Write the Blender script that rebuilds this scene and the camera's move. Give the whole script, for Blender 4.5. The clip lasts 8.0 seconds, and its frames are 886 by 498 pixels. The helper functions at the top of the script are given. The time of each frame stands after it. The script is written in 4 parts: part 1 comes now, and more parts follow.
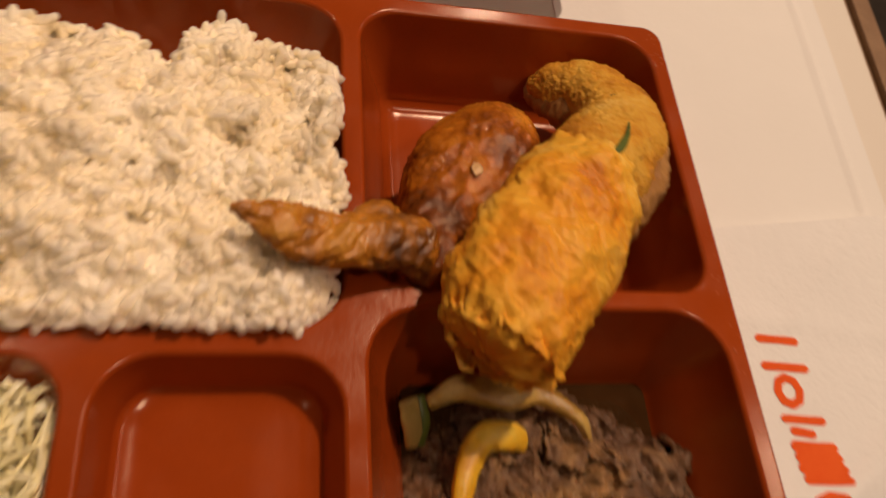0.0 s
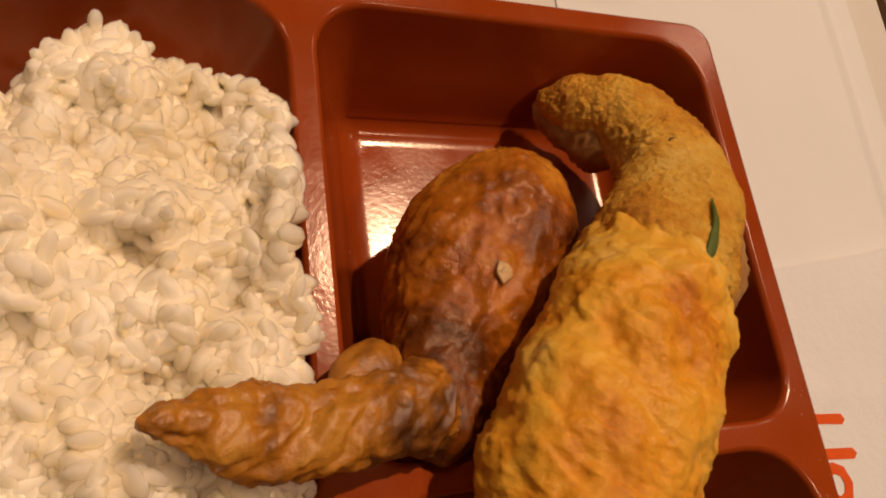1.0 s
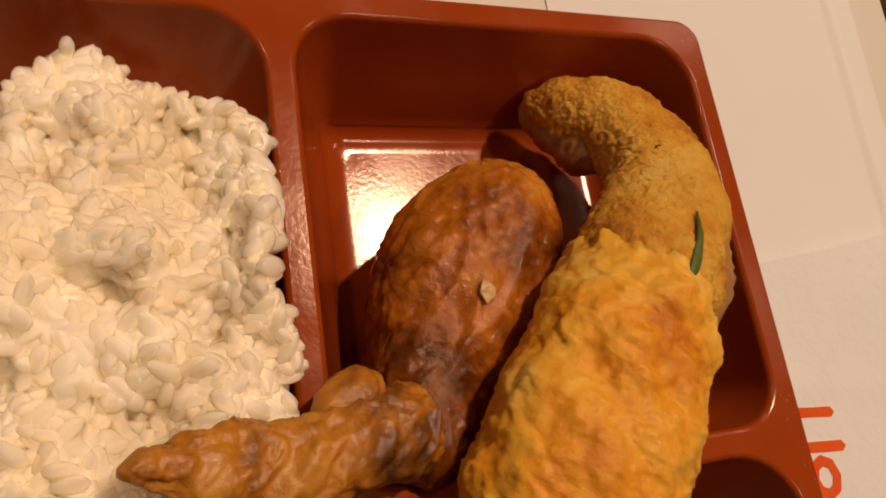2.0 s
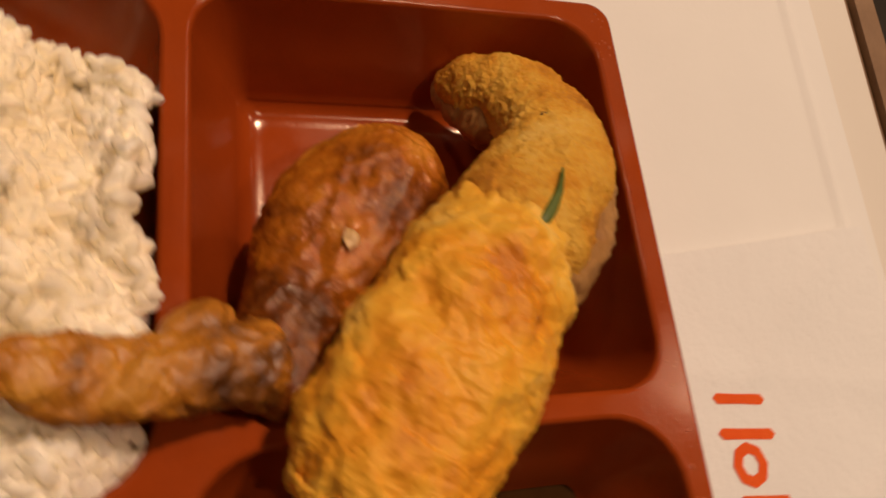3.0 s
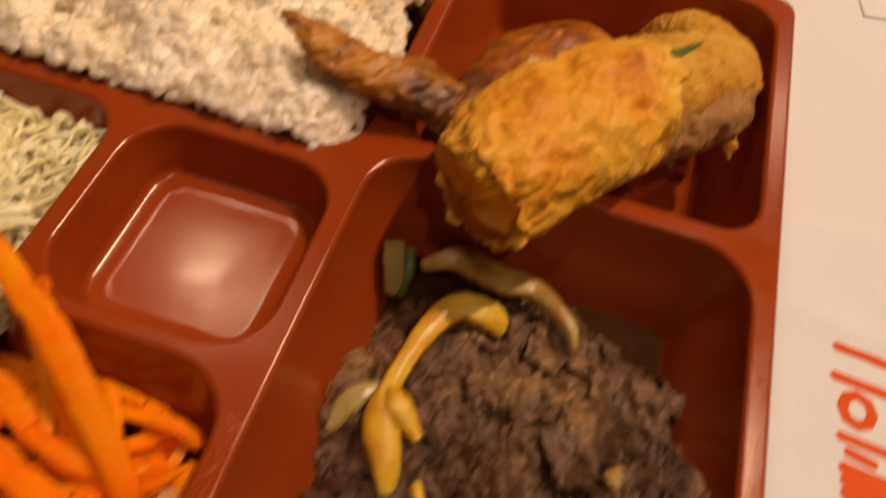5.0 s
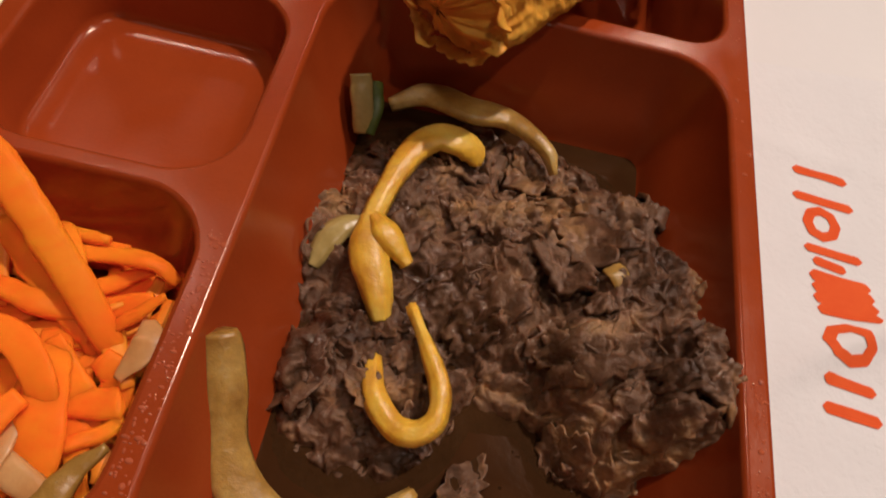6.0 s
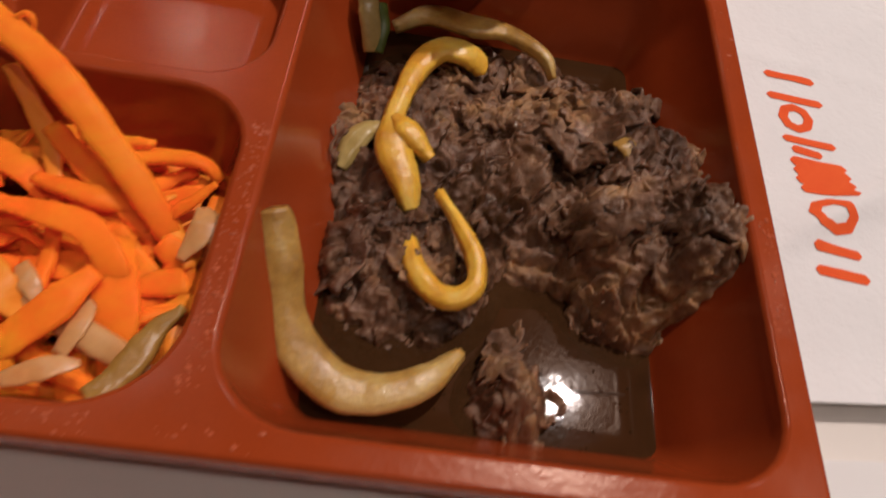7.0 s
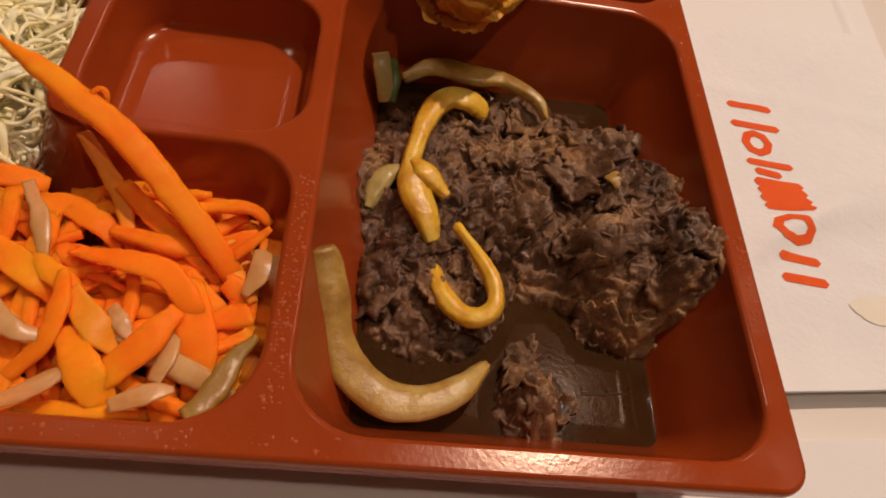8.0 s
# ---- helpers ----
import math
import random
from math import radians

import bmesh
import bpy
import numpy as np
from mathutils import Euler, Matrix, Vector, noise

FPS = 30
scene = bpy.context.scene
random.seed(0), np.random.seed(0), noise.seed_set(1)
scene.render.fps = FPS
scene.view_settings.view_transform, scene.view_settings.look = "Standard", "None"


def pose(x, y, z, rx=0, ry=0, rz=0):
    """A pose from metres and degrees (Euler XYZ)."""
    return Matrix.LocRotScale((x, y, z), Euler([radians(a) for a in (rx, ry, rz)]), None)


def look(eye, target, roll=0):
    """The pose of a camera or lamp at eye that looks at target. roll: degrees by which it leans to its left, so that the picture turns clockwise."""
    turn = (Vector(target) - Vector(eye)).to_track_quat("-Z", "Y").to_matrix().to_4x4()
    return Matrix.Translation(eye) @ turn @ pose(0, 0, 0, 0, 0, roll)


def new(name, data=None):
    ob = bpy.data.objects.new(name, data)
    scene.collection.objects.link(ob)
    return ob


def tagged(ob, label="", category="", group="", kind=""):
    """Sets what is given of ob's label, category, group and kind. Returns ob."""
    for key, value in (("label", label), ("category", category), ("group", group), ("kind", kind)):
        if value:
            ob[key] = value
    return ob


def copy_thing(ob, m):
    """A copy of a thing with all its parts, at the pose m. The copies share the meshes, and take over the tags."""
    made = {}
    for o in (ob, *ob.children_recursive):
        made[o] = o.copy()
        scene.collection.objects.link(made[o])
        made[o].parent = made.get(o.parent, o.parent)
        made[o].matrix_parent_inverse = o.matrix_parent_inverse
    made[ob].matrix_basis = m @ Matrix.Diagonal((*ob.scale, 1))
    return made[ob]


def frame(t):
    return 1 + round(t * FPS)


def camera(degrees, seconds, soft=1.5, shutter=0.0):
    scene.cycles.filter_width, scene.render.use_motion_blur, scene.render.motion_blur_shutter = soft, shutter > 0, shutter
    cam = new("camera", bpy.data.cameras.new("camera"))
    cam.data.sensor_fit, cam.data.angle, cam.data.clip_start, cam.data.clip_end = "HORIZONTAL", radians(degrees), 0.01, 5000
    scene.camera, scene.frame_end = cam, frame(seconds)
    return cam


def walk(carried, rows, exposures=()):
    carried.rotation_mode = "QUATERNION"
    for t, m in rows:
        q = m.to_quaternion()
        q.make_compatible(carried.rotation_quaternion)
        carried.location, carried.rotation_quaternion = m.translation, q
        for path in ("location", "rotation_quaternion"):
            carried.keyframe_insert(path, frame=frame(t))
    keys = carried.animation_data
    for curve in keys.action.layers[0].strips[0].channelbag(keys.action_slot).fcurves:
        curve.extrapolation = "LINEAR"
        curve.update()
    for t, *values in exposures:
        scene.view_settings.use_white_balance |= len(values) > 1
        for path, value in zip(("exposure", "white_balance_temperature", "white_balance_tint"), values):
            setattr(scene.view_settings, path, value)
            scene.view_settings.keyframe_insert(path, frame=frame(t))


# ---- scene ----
cam = camera(63.3, 8.0, soft=1.7, shutter=0.5)
PATH = [
    (0, (-0.12261, -0.07201, 0.19509), (-0.08794, -0.00452, 0.06569), 26.00),
    (0.3, (-0.12183, -0.02841, 0.17567), (-0.08040, 0.02944, 0.04362), 32.97),
    (0.5, (-0.12223, -0.01072, 0.16790), (-0.07378, 0.04091, 0.03566), 38.61),
    (1, (-0.12870, -0.00368, 0.15494), (-0.07354, 0.04226, 0.02323), 45.88),
    (1.5, (-0.13186, 0.00116, 0.14951), (-0.07318, 0.04303, 0.01797), 50.51),
    (1.7, (-0.12897, 0.00559, 0.15176), (-0.07114, 0.04495, 0.01907), 51.20),
    (2.8, (-0.10696, -0.00181, 0.17391), (-0.06012, 0.03975, 0.03760), 40.64),
    (3, (-0.09504, -0.01616, 0.16886), (-0.05008, 0.03186, 0.03406), 39.46),
    (3.5, (-0.07003, -0.03490, 0.16824), (-0.06013, 0.03448, 0.03562), 19.16),
    (4, (-0.04620, -0.04518, 0.17852), (-0.06125, 0.02930, 0.04919), 7.75),
    (4.5, (-0.04094, -0.07062, 0.18211), (-0.05889, 0.00825, 0.05579), 7.66),
    (5, (-0.06146, -0.11755, 0.17627), (-0.07537, -0.03791, 0.04992), 9.00),
    (5.2, (-0.06798, -0.13556, 0.16981), (-0.07610, -0.05327, 0.04467), 12.31),
    (6.3, (-0.06551, -0.14396, 0.14935), (-0.05969, -0.06725, 0.02058), 15.16),
    (6.5, (-0.06442, -0.14642, 0.14816), (-0.05840, -0.06848, 0.02014), 14.51),
    (7, (-0.07547, -0.17373, 0.14531), (-0.06432, -0.09205, 0.01999), 14.67),
    (7.5, (-0.08662, -0.18855, 0.16374), (-0.07292, -0.10290, 0.04136), 14.30),
    (8, (-0.08935, -0.18474, 0.16391), (-0.07260, -0.09987, 0.04137), 14.88),
]
EXPOSURES = [(0.0, -0.14, 6200, 8), (1.2, -0.24, 6250, 8), (1.8, -0.24, 6250, 8), (3.0, -0.16, 6200, 8), (4.2, -0.14, 6200, 8), (5.2, 0.02, 6150, 8), (6.3, 0.10, 4800, 6), (6.7, 0.10, 4800, 6), (7.4, 0.05, 4900, 6), (8.0, 0.00, 5500, 8)]
walk(cam, [(t, look(eye, target, roll)) for t, eye, target, roll in PATH], EXPOSURES)

# ---------------------------------------------------------------- light
world = bpy.data.worlds.new("world")
world.use_nodes = True
world.node_tree.nodes["Background"].inputs[0].default_value = (0.9, 0.75, 0.55, 1)
world.node_tree.nodes["Background"].inputs[1].default_value = 0.05
scene.world = world

CEILING = 1.9  # above the table top
# place and watts; those behind the diner and on the far left are dimmer
# The last four are unseen lamps, added only to fill the shaded sides.
LAMPS = [(0.50, 0.66, 31), (-0.92, 0.80, 3.6), (-0.90, 1.90, 1.1), (0.65, 2.05, 5), (1.96, 1.60, 4), (1.45, 0.25, 4), (0.45, -0.55, 6.5), (-0.95, -0.45, 0.4),
         (-2.55, -1.3, 0.8), (0.3, -2.6, 2), (2.6, -1.2, 1.5)]
for lx, ly, watts in LAMPS:
    data = bpy.data.lights.new("downlight_lamp", "AREA")
    data.shape, data.size, data.energy, data.color = "DISK", 0.07, watts, (1.0, 0.68, 0.46)
    new("downlight_lamp", data).matrix_world = pose(lx, ly, CEILING - 0.012)

# ---------------------------------------------------------------- helpers
DM = 0.1       # food and tray are laid out in decimetres, from the tray's rim
RIM = 0.0375   # height of the rim above the table


def metres(p):
    return Vector((p[0] * DM, p[1] * DM, RIM + p[2] * DM))


def place_of(ob):
    p = Vector((0, 0, 0))
    while ob:
        p, ob = p + ob.location, ob.parent
    return p


def thing(name, base, label, category, group="", kind=""):
    """An empty at the base of a thing, to carry its parts."""
    ob = new(name)
    ob.empty_display_size = 0.01
    ob.location = metres(base)
    return tagged(ob, label, category, group, kind)


def mesh_object(name, verts, faces, material, parent=None, base=None, smooth=True, label=""):
    """A mesh from decimetre points, under parent or with its origin at base."""
    at = place_of(parent) if parent else metres(base if base is not None else (0, 0, -0.375))
    v = np.asarray(verts, float) * DM + np.array([0, 0, RIM]) - np.array(at)
    me = bpy.data.meshes.new(name)
    me.from_pydata(v.tolist(), [], [list(map(int, f)) for f in faces])
    me.polygons.foreach_set("use_smooth", [smooth] * len(me.polygons))
    me.materials.append(material)
    me.update()
    ob = new(name, me)
    if parent:
        ob.parent = parent
    else:
        ob.location = at
    if label:
        ob["label"] = label
    return ob


def bm_object(name, bm, material, parent=None, base=None, label=""):
    bm.verts.index_update()
    bmesh.ops.recalc_face_normals(bm, faces=bm.faces)
    verts = [tuple(v.co) for v in bm.verts]
    faces = [[v.index for v in f.verts] for f in bm.faces]
    flags = [f.smooth for f in bm.faces]
    bm.free()
    ob = mesh_object(name, verts, faces, material, parent, base, True, label)
    ob.data.polygons.foreach_set("use_smooth", flags)
    return ob


def spline(ctrl, n):
    """A smooth row of n points through the control rows."""
    c = np.asarray(ctrl, float)
    if len(c) == 2:
        return c[0] + np.linspace(0, 1, n)[:, None] * (c[1] - c[0])
    p = np.vstack([2 * c[0] - c[1], c, 2 * c[-1] - c[-2]])
    steps = np.r_[0, np.cumsum(np.linalg.norm(np.diff(c[:, :3], axis=0), axis=1) + 1e-6)]
    out = []
    for s in np.linspace(0, steps[-1], n):
        i = min(int(np.searchsorted(steps, s, "right")) - 1, len(c) - 2)
        u = (s - steps[i]) / (steps[i + 1] - steps[i])
        a, b, d, e = p[i : i + 4]
        out.append(0.5 * (2 * b + (d - a) * u + (2 * a - 5 * b + 4 * d - e) * u**2 + (3 * b - a - 3 * d + e) * u**3))
    return np.array(out)


def tube(ctrl, n=24, m=12, relief=None, twist=0.0, square=1.0):
    """A closed skin along rows of x, y, z, half width, half height; relief(point, outward, u, angle) pushes it outward."""
    rows = spline(ctrl, n)
    centre, half = rows[:, :3], np.maximum(rows[:, 3:5], 0.0008)
    ahead = np.gradient(centre, axis=0)
    ahead /= np.linalg.norm(ahead, axis=1)[:, None] + 1e-9
    side = np.cross(ahead, (0, 0, 1.0))
    side /= np.linalg.norm(side, axis=1)[:, None] + 1e-9
    up = np.cross(side, ahead)
    verts = []
    for i in range(n):
        for j in range(m):
            a = 2 * math.pi * j / m
            w = a
            ca, sa = math.cos(w), math.sin(w)
            ca, sa = math.copysign(abs(ca) ** square, ca), math.copysign(abs(sa) ** square, sa)
            tw = twist * (i / (n - 1) - 0.5)
            s, u = side[i] * math.cos(tw) + up[i] * math.sin(tw), up[i] * math.cos(tw) - side[i] * math.sin(tw)
            off = s * ca * half[i, 0] + u * sa * half[i, 1]
            p = centre[i] + off
            if relief:
                out = off / (np.linalg.norm(off) + 1e-9)
                p = p + out * relief(p, out, i / (n - 1), a)
            verts.append(p)
    faces = [(i * m + j, i * m + (j + 1) % m, (i + 1) * m + (j + 1) % m, (i + 1) * m + j) for i in range(n - 1) for j in range(m)]
    verts += [centre[0], centre[-1]]
    faces += [(n * m, (j + 1) % m, j) for j in range(m)]
    faces += [(n * m + 1, (n - 1) * m + j, (n - 1) * m + (j + 1) % m) for j in range(m)]
    return np.array(verts), faces


def joined(pieces):
    verts, faces, k = [], [], 0
    for v, f in pieces:
        verts.append(v)
        faces += [[q + k for q in face] for face in f]
        k += len(v)
    return np.vstack(verts), faces


def rough_noise(p, scale, octaves=4, shift=0.0):
    """Fractal noise about -1 to 1 at a point, scale in features per decimetre."""
    return noise.fractal(Vector((p[0] * scale + shift, p[1] * scale + shift * 0.7, p[2] * scale - shift)), 0.9, 2.1, octaves)


def lumps(p, scale, shift=0.0):
    """Soft rounded lumps with creases between them, 0 to about 1."""
    q = Vector((p[0] * scale + shift, p[1] * scale - shift, p[2] * scale + shift * 0.3))
    q = q + 0.5 * noise.noise_vector(q * 0.8)
    return abs(noise.noise(q)) * 1.6


def crust(p, scale, shift=0.0, warp=0.35, octaves=4):
    """Sharp-edged flaky folds, about -1 to 1: warped ridged noise."""
    q = Vector((p[0] * scale + shift, p[1] * scale - shift, p[2] * scale + shift * 0.3))
    q = q + warp * noise.noise_vector(q * 0.9)
    return min(noise.ridged_multi_fractal(q, 1.0, 2.1, octaves, 1.0, 2.0), 2.2) - 1.1


# ---------------------------------------------------------------- materials
def material(name, ramp, scale, rough=0.5, fine=0.0, fine_scale=900, bump=0.0, bump_scale=500, bump_depth=0.0005,
             specular=0.5, through_light=0.0, coat=0.0, coat_rough=0.1, rough_vary=0.0, island=0.0, distort=0.4, second=None, soft=None, tint=None):
    """A surface whose colour runs over a ramp by noise, with finer mottling, relief and uneven gloss. Scales are per metre."""
    m = bpy.data.materials.new(name)
    m.use_nodes = True
    nt = m.node_tree
    b = nt.nodes["Principled BSDF"]
    co = nt.nodes.new("ShaderNodeTexCoord").outputs["Object"]

    def noise_node(s, detail=5.0, d=0.0, roughness=0.6):
        n = nt.nodes.new("ShaderNodeTexNoise")
        n.inputs["Scale"].default_value, n.inputs["Detail"].default_value = s, detail
        n.inputs["Distortion"].default_value, n.inputs["Roughness"].default_value = d, roughness
        nt.links.new(co, n.inputs["Vector"])
        return n.outputs["Fac"]

    value = noise_node(scale, 4.0, distort)
    if second:
        mix = nt.nodes.new("ShaderNodeMath")
        mix.operation = "MULTIPLY_ADD"
        nt.links.new(noise_node(second[0], 4.0), mix.inputs[0])
        mix.inputs[1].default_value = second[1]
        shift = nt.nodes.new("ShaderNodeMath")
        shift.operation = "SUBTRACT"
        nt.links.new(value, shift.inputs[0])
        shift.inputs[1].default_value = second[1] / 2
        nt.links.new(shift.outputs[0], mix.inputs[2])
        value = mix.outputs[0]
    if island:
        geo = nt.nodes.new("ShaderNodeNewGeometry")
        add = nt.nodes.new("ShaderNodeMath")
        add.operation = "MULTIPLY_ADD"
        nt.links.new(geo.outputs["Random Per Island"], add.inputs[0])
        add.inputs[1].default_value = island
        nt.links.new(value, add.inputs[2])
        less = nt.nodes.new("ShaderNodeMath")
        less.operation = "SUBTRACT"
        nt.links.new(add.outputs[0], less.inputs[0])
        less.inputs[1].default_value = island / 2
        value = less.outputs[0]
    cr = nt.nodes.new("ShaderNodeValToRGB")
    cr.color_ramp.elements[0].position, cr.color_ramp.elements[0].color = ramp[0][0], (*ramp[0][1], 1)
    cr.color_ramp.elements[1].position, cr.color_ramp.elements[1].color = ramp[-1][0], (*ramp[-1][1], 1)
    for at, colour in ramp[1:-1]:
        cr.color_ramp.elements.new(at).color = (*colour, 1)
    nt.links.new(value, cr.inputs["Fac"])
    colour = cr.outputs["Color"]
    if fine:
        mul = nt.nodes.new("ShaderNodeMix")
        mul.data_type, mul.blend_type = "RGBA", "OVERLAY"
        mul.inputs["Factor"].default_value = fine
        nt.links.new(colour, mul.inputs["A"])
        nt.links.new(noise_node(fine_scale, 6.0), mul.inputs["B"])
        colour = mul.outputs["Result"]
    nt.links.new(colour, b.inputs["Base Color"])
    b.inputs["Specular IOR Level"].default_value = specular
    b.inputs["Roughness"].default_value = rough
    if rough_vary:
        mr = nt.nodes.new("ShaderNodeMapRange")
        mr.inputs["From Min"].default_value, mr.inputs["From Max"].default_value = 0.3, 0.7
        mr.inputs["To Min"].default_value, mr.inputs["To Max"].default_value = max(rough - rough_vary, 0.03), rough + rough_vary
        nt.links.new(noise_node(scale * 2.3, 6.0), mr.inputs["Value"])
        nt.links.new(mr.outputs["Result"], b.inputs["Roughness"])
    b.inputs["Coat Weight"].default_value, b.inputs["Coat Roughness"].default_value = coat, coat_rough
    if bump:
        bn = nt.nodes.new("ShaderNodeBump")
        bn.inputs["Strength"].default_value, bn.inputs["Distance"].default_value = bump, bump_depth
        nt.links.new(noise_node(bump_scale, 6.0, 0.2), bn.inputs["Height"])
        nt.links.new(bn.outputs["Normal"], b.inputs["Normal"])
        nt.links.new(bn.outputs["Normal"], b.inputs["Coat Normal"])
    if tint:
        b.inputs["Specular Tint"].default_value = (*tint, 1)
    if soft:
        b.subsurface_method = "BURLEY"
        b.inputs["Subsurface Weight"].default_value = 1.0
        b.inputs["Subsurface Radius"].default_value = soft[1:]
        b.inputs["Subsurface Scale"].default_value = soft[0]
    if through_light:
        tl, mx = nt.nodes.new("ShaderNodeBsdfTranslucent"), nt.nodes.new("ShaderNodeMixShader")
        nt.links.new(colour, tl.inputs["Color"])
        mx.inputs["Fac"].default_value = through_light
        nt.links.new(b.outputs[0], mx.inputs[1])
        nt.links.new(tl.outputs[0], mx.inputs[2])
        nt.links.new(mx.outputs[0], nt.nodes["Material Output"].inputs["Surface"])
    return m


plastic = material("red_plastic", [(0.3, (0.31, 0.047, 0.005)), (0.7, (0.37, 0.060, 0.007))], 30, rough=0.17, fine=0.10, fine_scale=1500,
                   bump=0.09, bump_scale=800, bump_depth=0.0004, rough_vary=0.07, specular=0.5, tint=(1.0, 0.85, 0.7))
rice_mat = material("cooked_rice", [(0.3, (0.74, 0.65, 0.48)), (0.6, (0.85, 0.79, 0.67))], 30, rough=0.26, island=0.08, bump=0.06, bump_scale=900, bump_depth=0.0003, specular=0.40,
                    soft=(0.0052, 1.0, 0.88, 0.60))
# Yellower than the grains: warm light between them is put into the colour.
rice_core = material("rice_core", [(0.3, (0.80, 0.64, 0.34)), (0.7, (0.87, 0.77, 0.55))], 90, rough=0.4, bump=0.5, bump_scale=330, bump_depth=0.0015, soft=(0.0040, 1.0, 0.8, 0.4))
batter = material("egg_batter", [(0.30, (0.62, 0.20, 0.010)), (0.41, (0.84, 0.36, 0.022)), (0.52, (0.90, 0.49, 0.050)), (0.66, (0.93, 0.64, 0.18))], 26,
                  rough=0.40, fine=0.12, fine_scale=1400, bump=0.4, bump_scale=750, bump_depth=0.0008, specular=0.4, rough_vary=0.14, second=(150, 0.28), distort=0.7, soft=(0.0005, 1.0, 0.75, 0.4), tint=(1.0, 0.85, 0.6))
breaded = material("bread_crumb_crust", [(0.28, (0.50, 0.18, 0.012)), (0.42, (0.74, 0.33, 0.024)), (0.55, (0.83, 0.46, 0.055)), (0.72, (0.89, 0.58, 0.13))], 45,
                   rough=0.55, fine=0.28, fine_scale=1500, bump=0.9, bump_scale=1100, bump_depth=0.0012, specular=0.3, second=(420, 0.35), distort=0.5, soft=(0.0003, 1.0, 0.8, 0.5))
filling = material("pale_filling", [(0.3, (0.32, 0.145, 0.040)), (0.7, (0.52, 0.275, 0.090))], 120, rough=0.5, bump=0.6, bump_scale=500, fine=0.25, specular=0.3)
skin = material("roast_skin", [(0.34, (0.110, 0.026, 0.003)), (0.43, (0.24, 0.060, 0.004)), (0.53, (0.44, 0.128, 0.007)), (0.66, (0.62, 0.24, 0.022))], 30,
                rough=0.17, fine=0.20, fine_scale=700, bump=0.6, bump_scale=560, bump_depth=0.0008, specular=0.5, rough_vary=0.12, coat=0.14, coat_rough=0.10, second=(230, 0.30), distort=0.8, soft=(0.0006, 1.0, 0.7, 0.4), tint=(1.0, 0.8, 0.55))
scorched = material("scorched_skin", [(0.33, (0.085, 0.027, 0.005)), (0.43, (0.24, 0.085, 0.009)), (0.52, (0.49, 0.185, 0.014)), (0.66, (0.64, 0.30, 0.036))], 34,
                    rough=0.33, fine=0.25, fine_scale=600, bump=0.5, bump_scale=420, bump_depth=0.0010, specular=0.5, rough_vary=0.14, coat=0.12, coat_rough=0.12, second=(160, 0.30), distort=1.0, soft=(0.0004, 1.0, 0.8, 0.5))
beef_mat = material("stewed_beef", [(0.30, (0.048, 0.022, 0.009)), (0.42, (0.105, 0.053, 0.026)), (0.55, (0.170, 0.092, 0.047)), (0.70, (0.32, 0.180, 0.070))], 40,
                    rough=0.30, fine=0.22, fine_scale=900, bump=0.7, bump_scale=700, bump_depth=0.0010, specular=0.5, rough_vary=0.22, coat=0.30, coat_rough=0.06, second=(200, 0.45), island=0.08, soft=(0.0008, 1.0, 0.7, 0.5), tint=(1.0, 0.9, 0.8))
onion_mat = material("stewed_onion", [(0.34, (0.33, 0.175, 0.028)), (0.5, (0.46, 0.28, 0.055)), (0.66, (0.58, 0.42, 0.13))], 45, rough=0.30, fine=0.30,
                     bump=0.5, bump_scale=240, bump_depth=0.0010, coat=0.10, coat_rough=0.08, second=(150, 0.45), soft=(0.0012, 1.0, 0.75, 0.25))
onion_yellow = material("golden_onion", [(0.34, (0.62, 0.30, 0.010)), (0.5, (0.78, 0.45, 0.020)), (0.68, (0.82, 0.56, 0.07))], 70, rough=0.30, fine=0.25,
                        bump=0.45, bump_scale=260, bump_depth=0.0010, coat=0.12, coat_rough=0.08, second=(150, 0.35), soft=(0.0012, 1.0, 0.7, 0.15))
carrot_mat = material("carrot", [(0.32, (0.99, 0.18, 0.0)), (0.5, (0.99, 0.25, 0.0)), (0.68, (0.99, 0.36, 0.0))], 60, rough=0.42, fine=0.10,
                      bump=0.3, bump_scale=420, bump_depth=0.0005, specular=0.10, soft=(0.0030, 1.0, 0.6, 0.2), tint=(1.0, 0.8, 0.5))
carrot_pale = material("carrot_heart", [(0.3, (0.92, 0.27, 0.002)), (0.7, (0.95, 0.38, 0.01))], 70, rough=0.45, fine=0.15, bump=0.35, bump_scale=420,
                       bump_depth=0.0006, specular=0.3)
radish_mat = material("pickled_radish", [(0.3, (0.60, 0.27, 0.065)), (0.7, (0.66, 0.37, 0.13))], 90, rough=0.35, fine=0.15, bump=0.3, bump_scale=400, bump_depth=0.0004, coat=0.1, coat_rough=0.15, soft=(0.0015, 1.0, 0.7, 0.4))
pickle_mat = material("brown_pickle", [(0.3, (0.30, 0.15, 0.018)), (0.7, (0.44, 0.25, 0.045))], 90, rough=0.22, fine=0.2, bump=0.6, bump_scale=350,
                      bump_depth=0.0006, coat=0.2, coat_rough=0.1)
cabbage_mat = material("shredded_cabbage", [(0.3, (0.90, 0.82, 0.45)), (0.6, (0.95, 0.90, 0.62)), (0.8, (0.97, 0.95, 0.76))], 45, rough=0.42, island=0.4,
                       bump=0.2, bump_scale=500, bump_depth=0.0003, soft=(0.0010, 1.0, 0.9, 0.6))
leaf_mat = material("spring_onion", [(0.3, (0.060, 0.095, 0.010)), (0.7, (0.16, 0.20, 0.030))], 120, rough=0.4, fine=0.3, bump=0.3, bump_scale=500, bump_depth=0.0005)
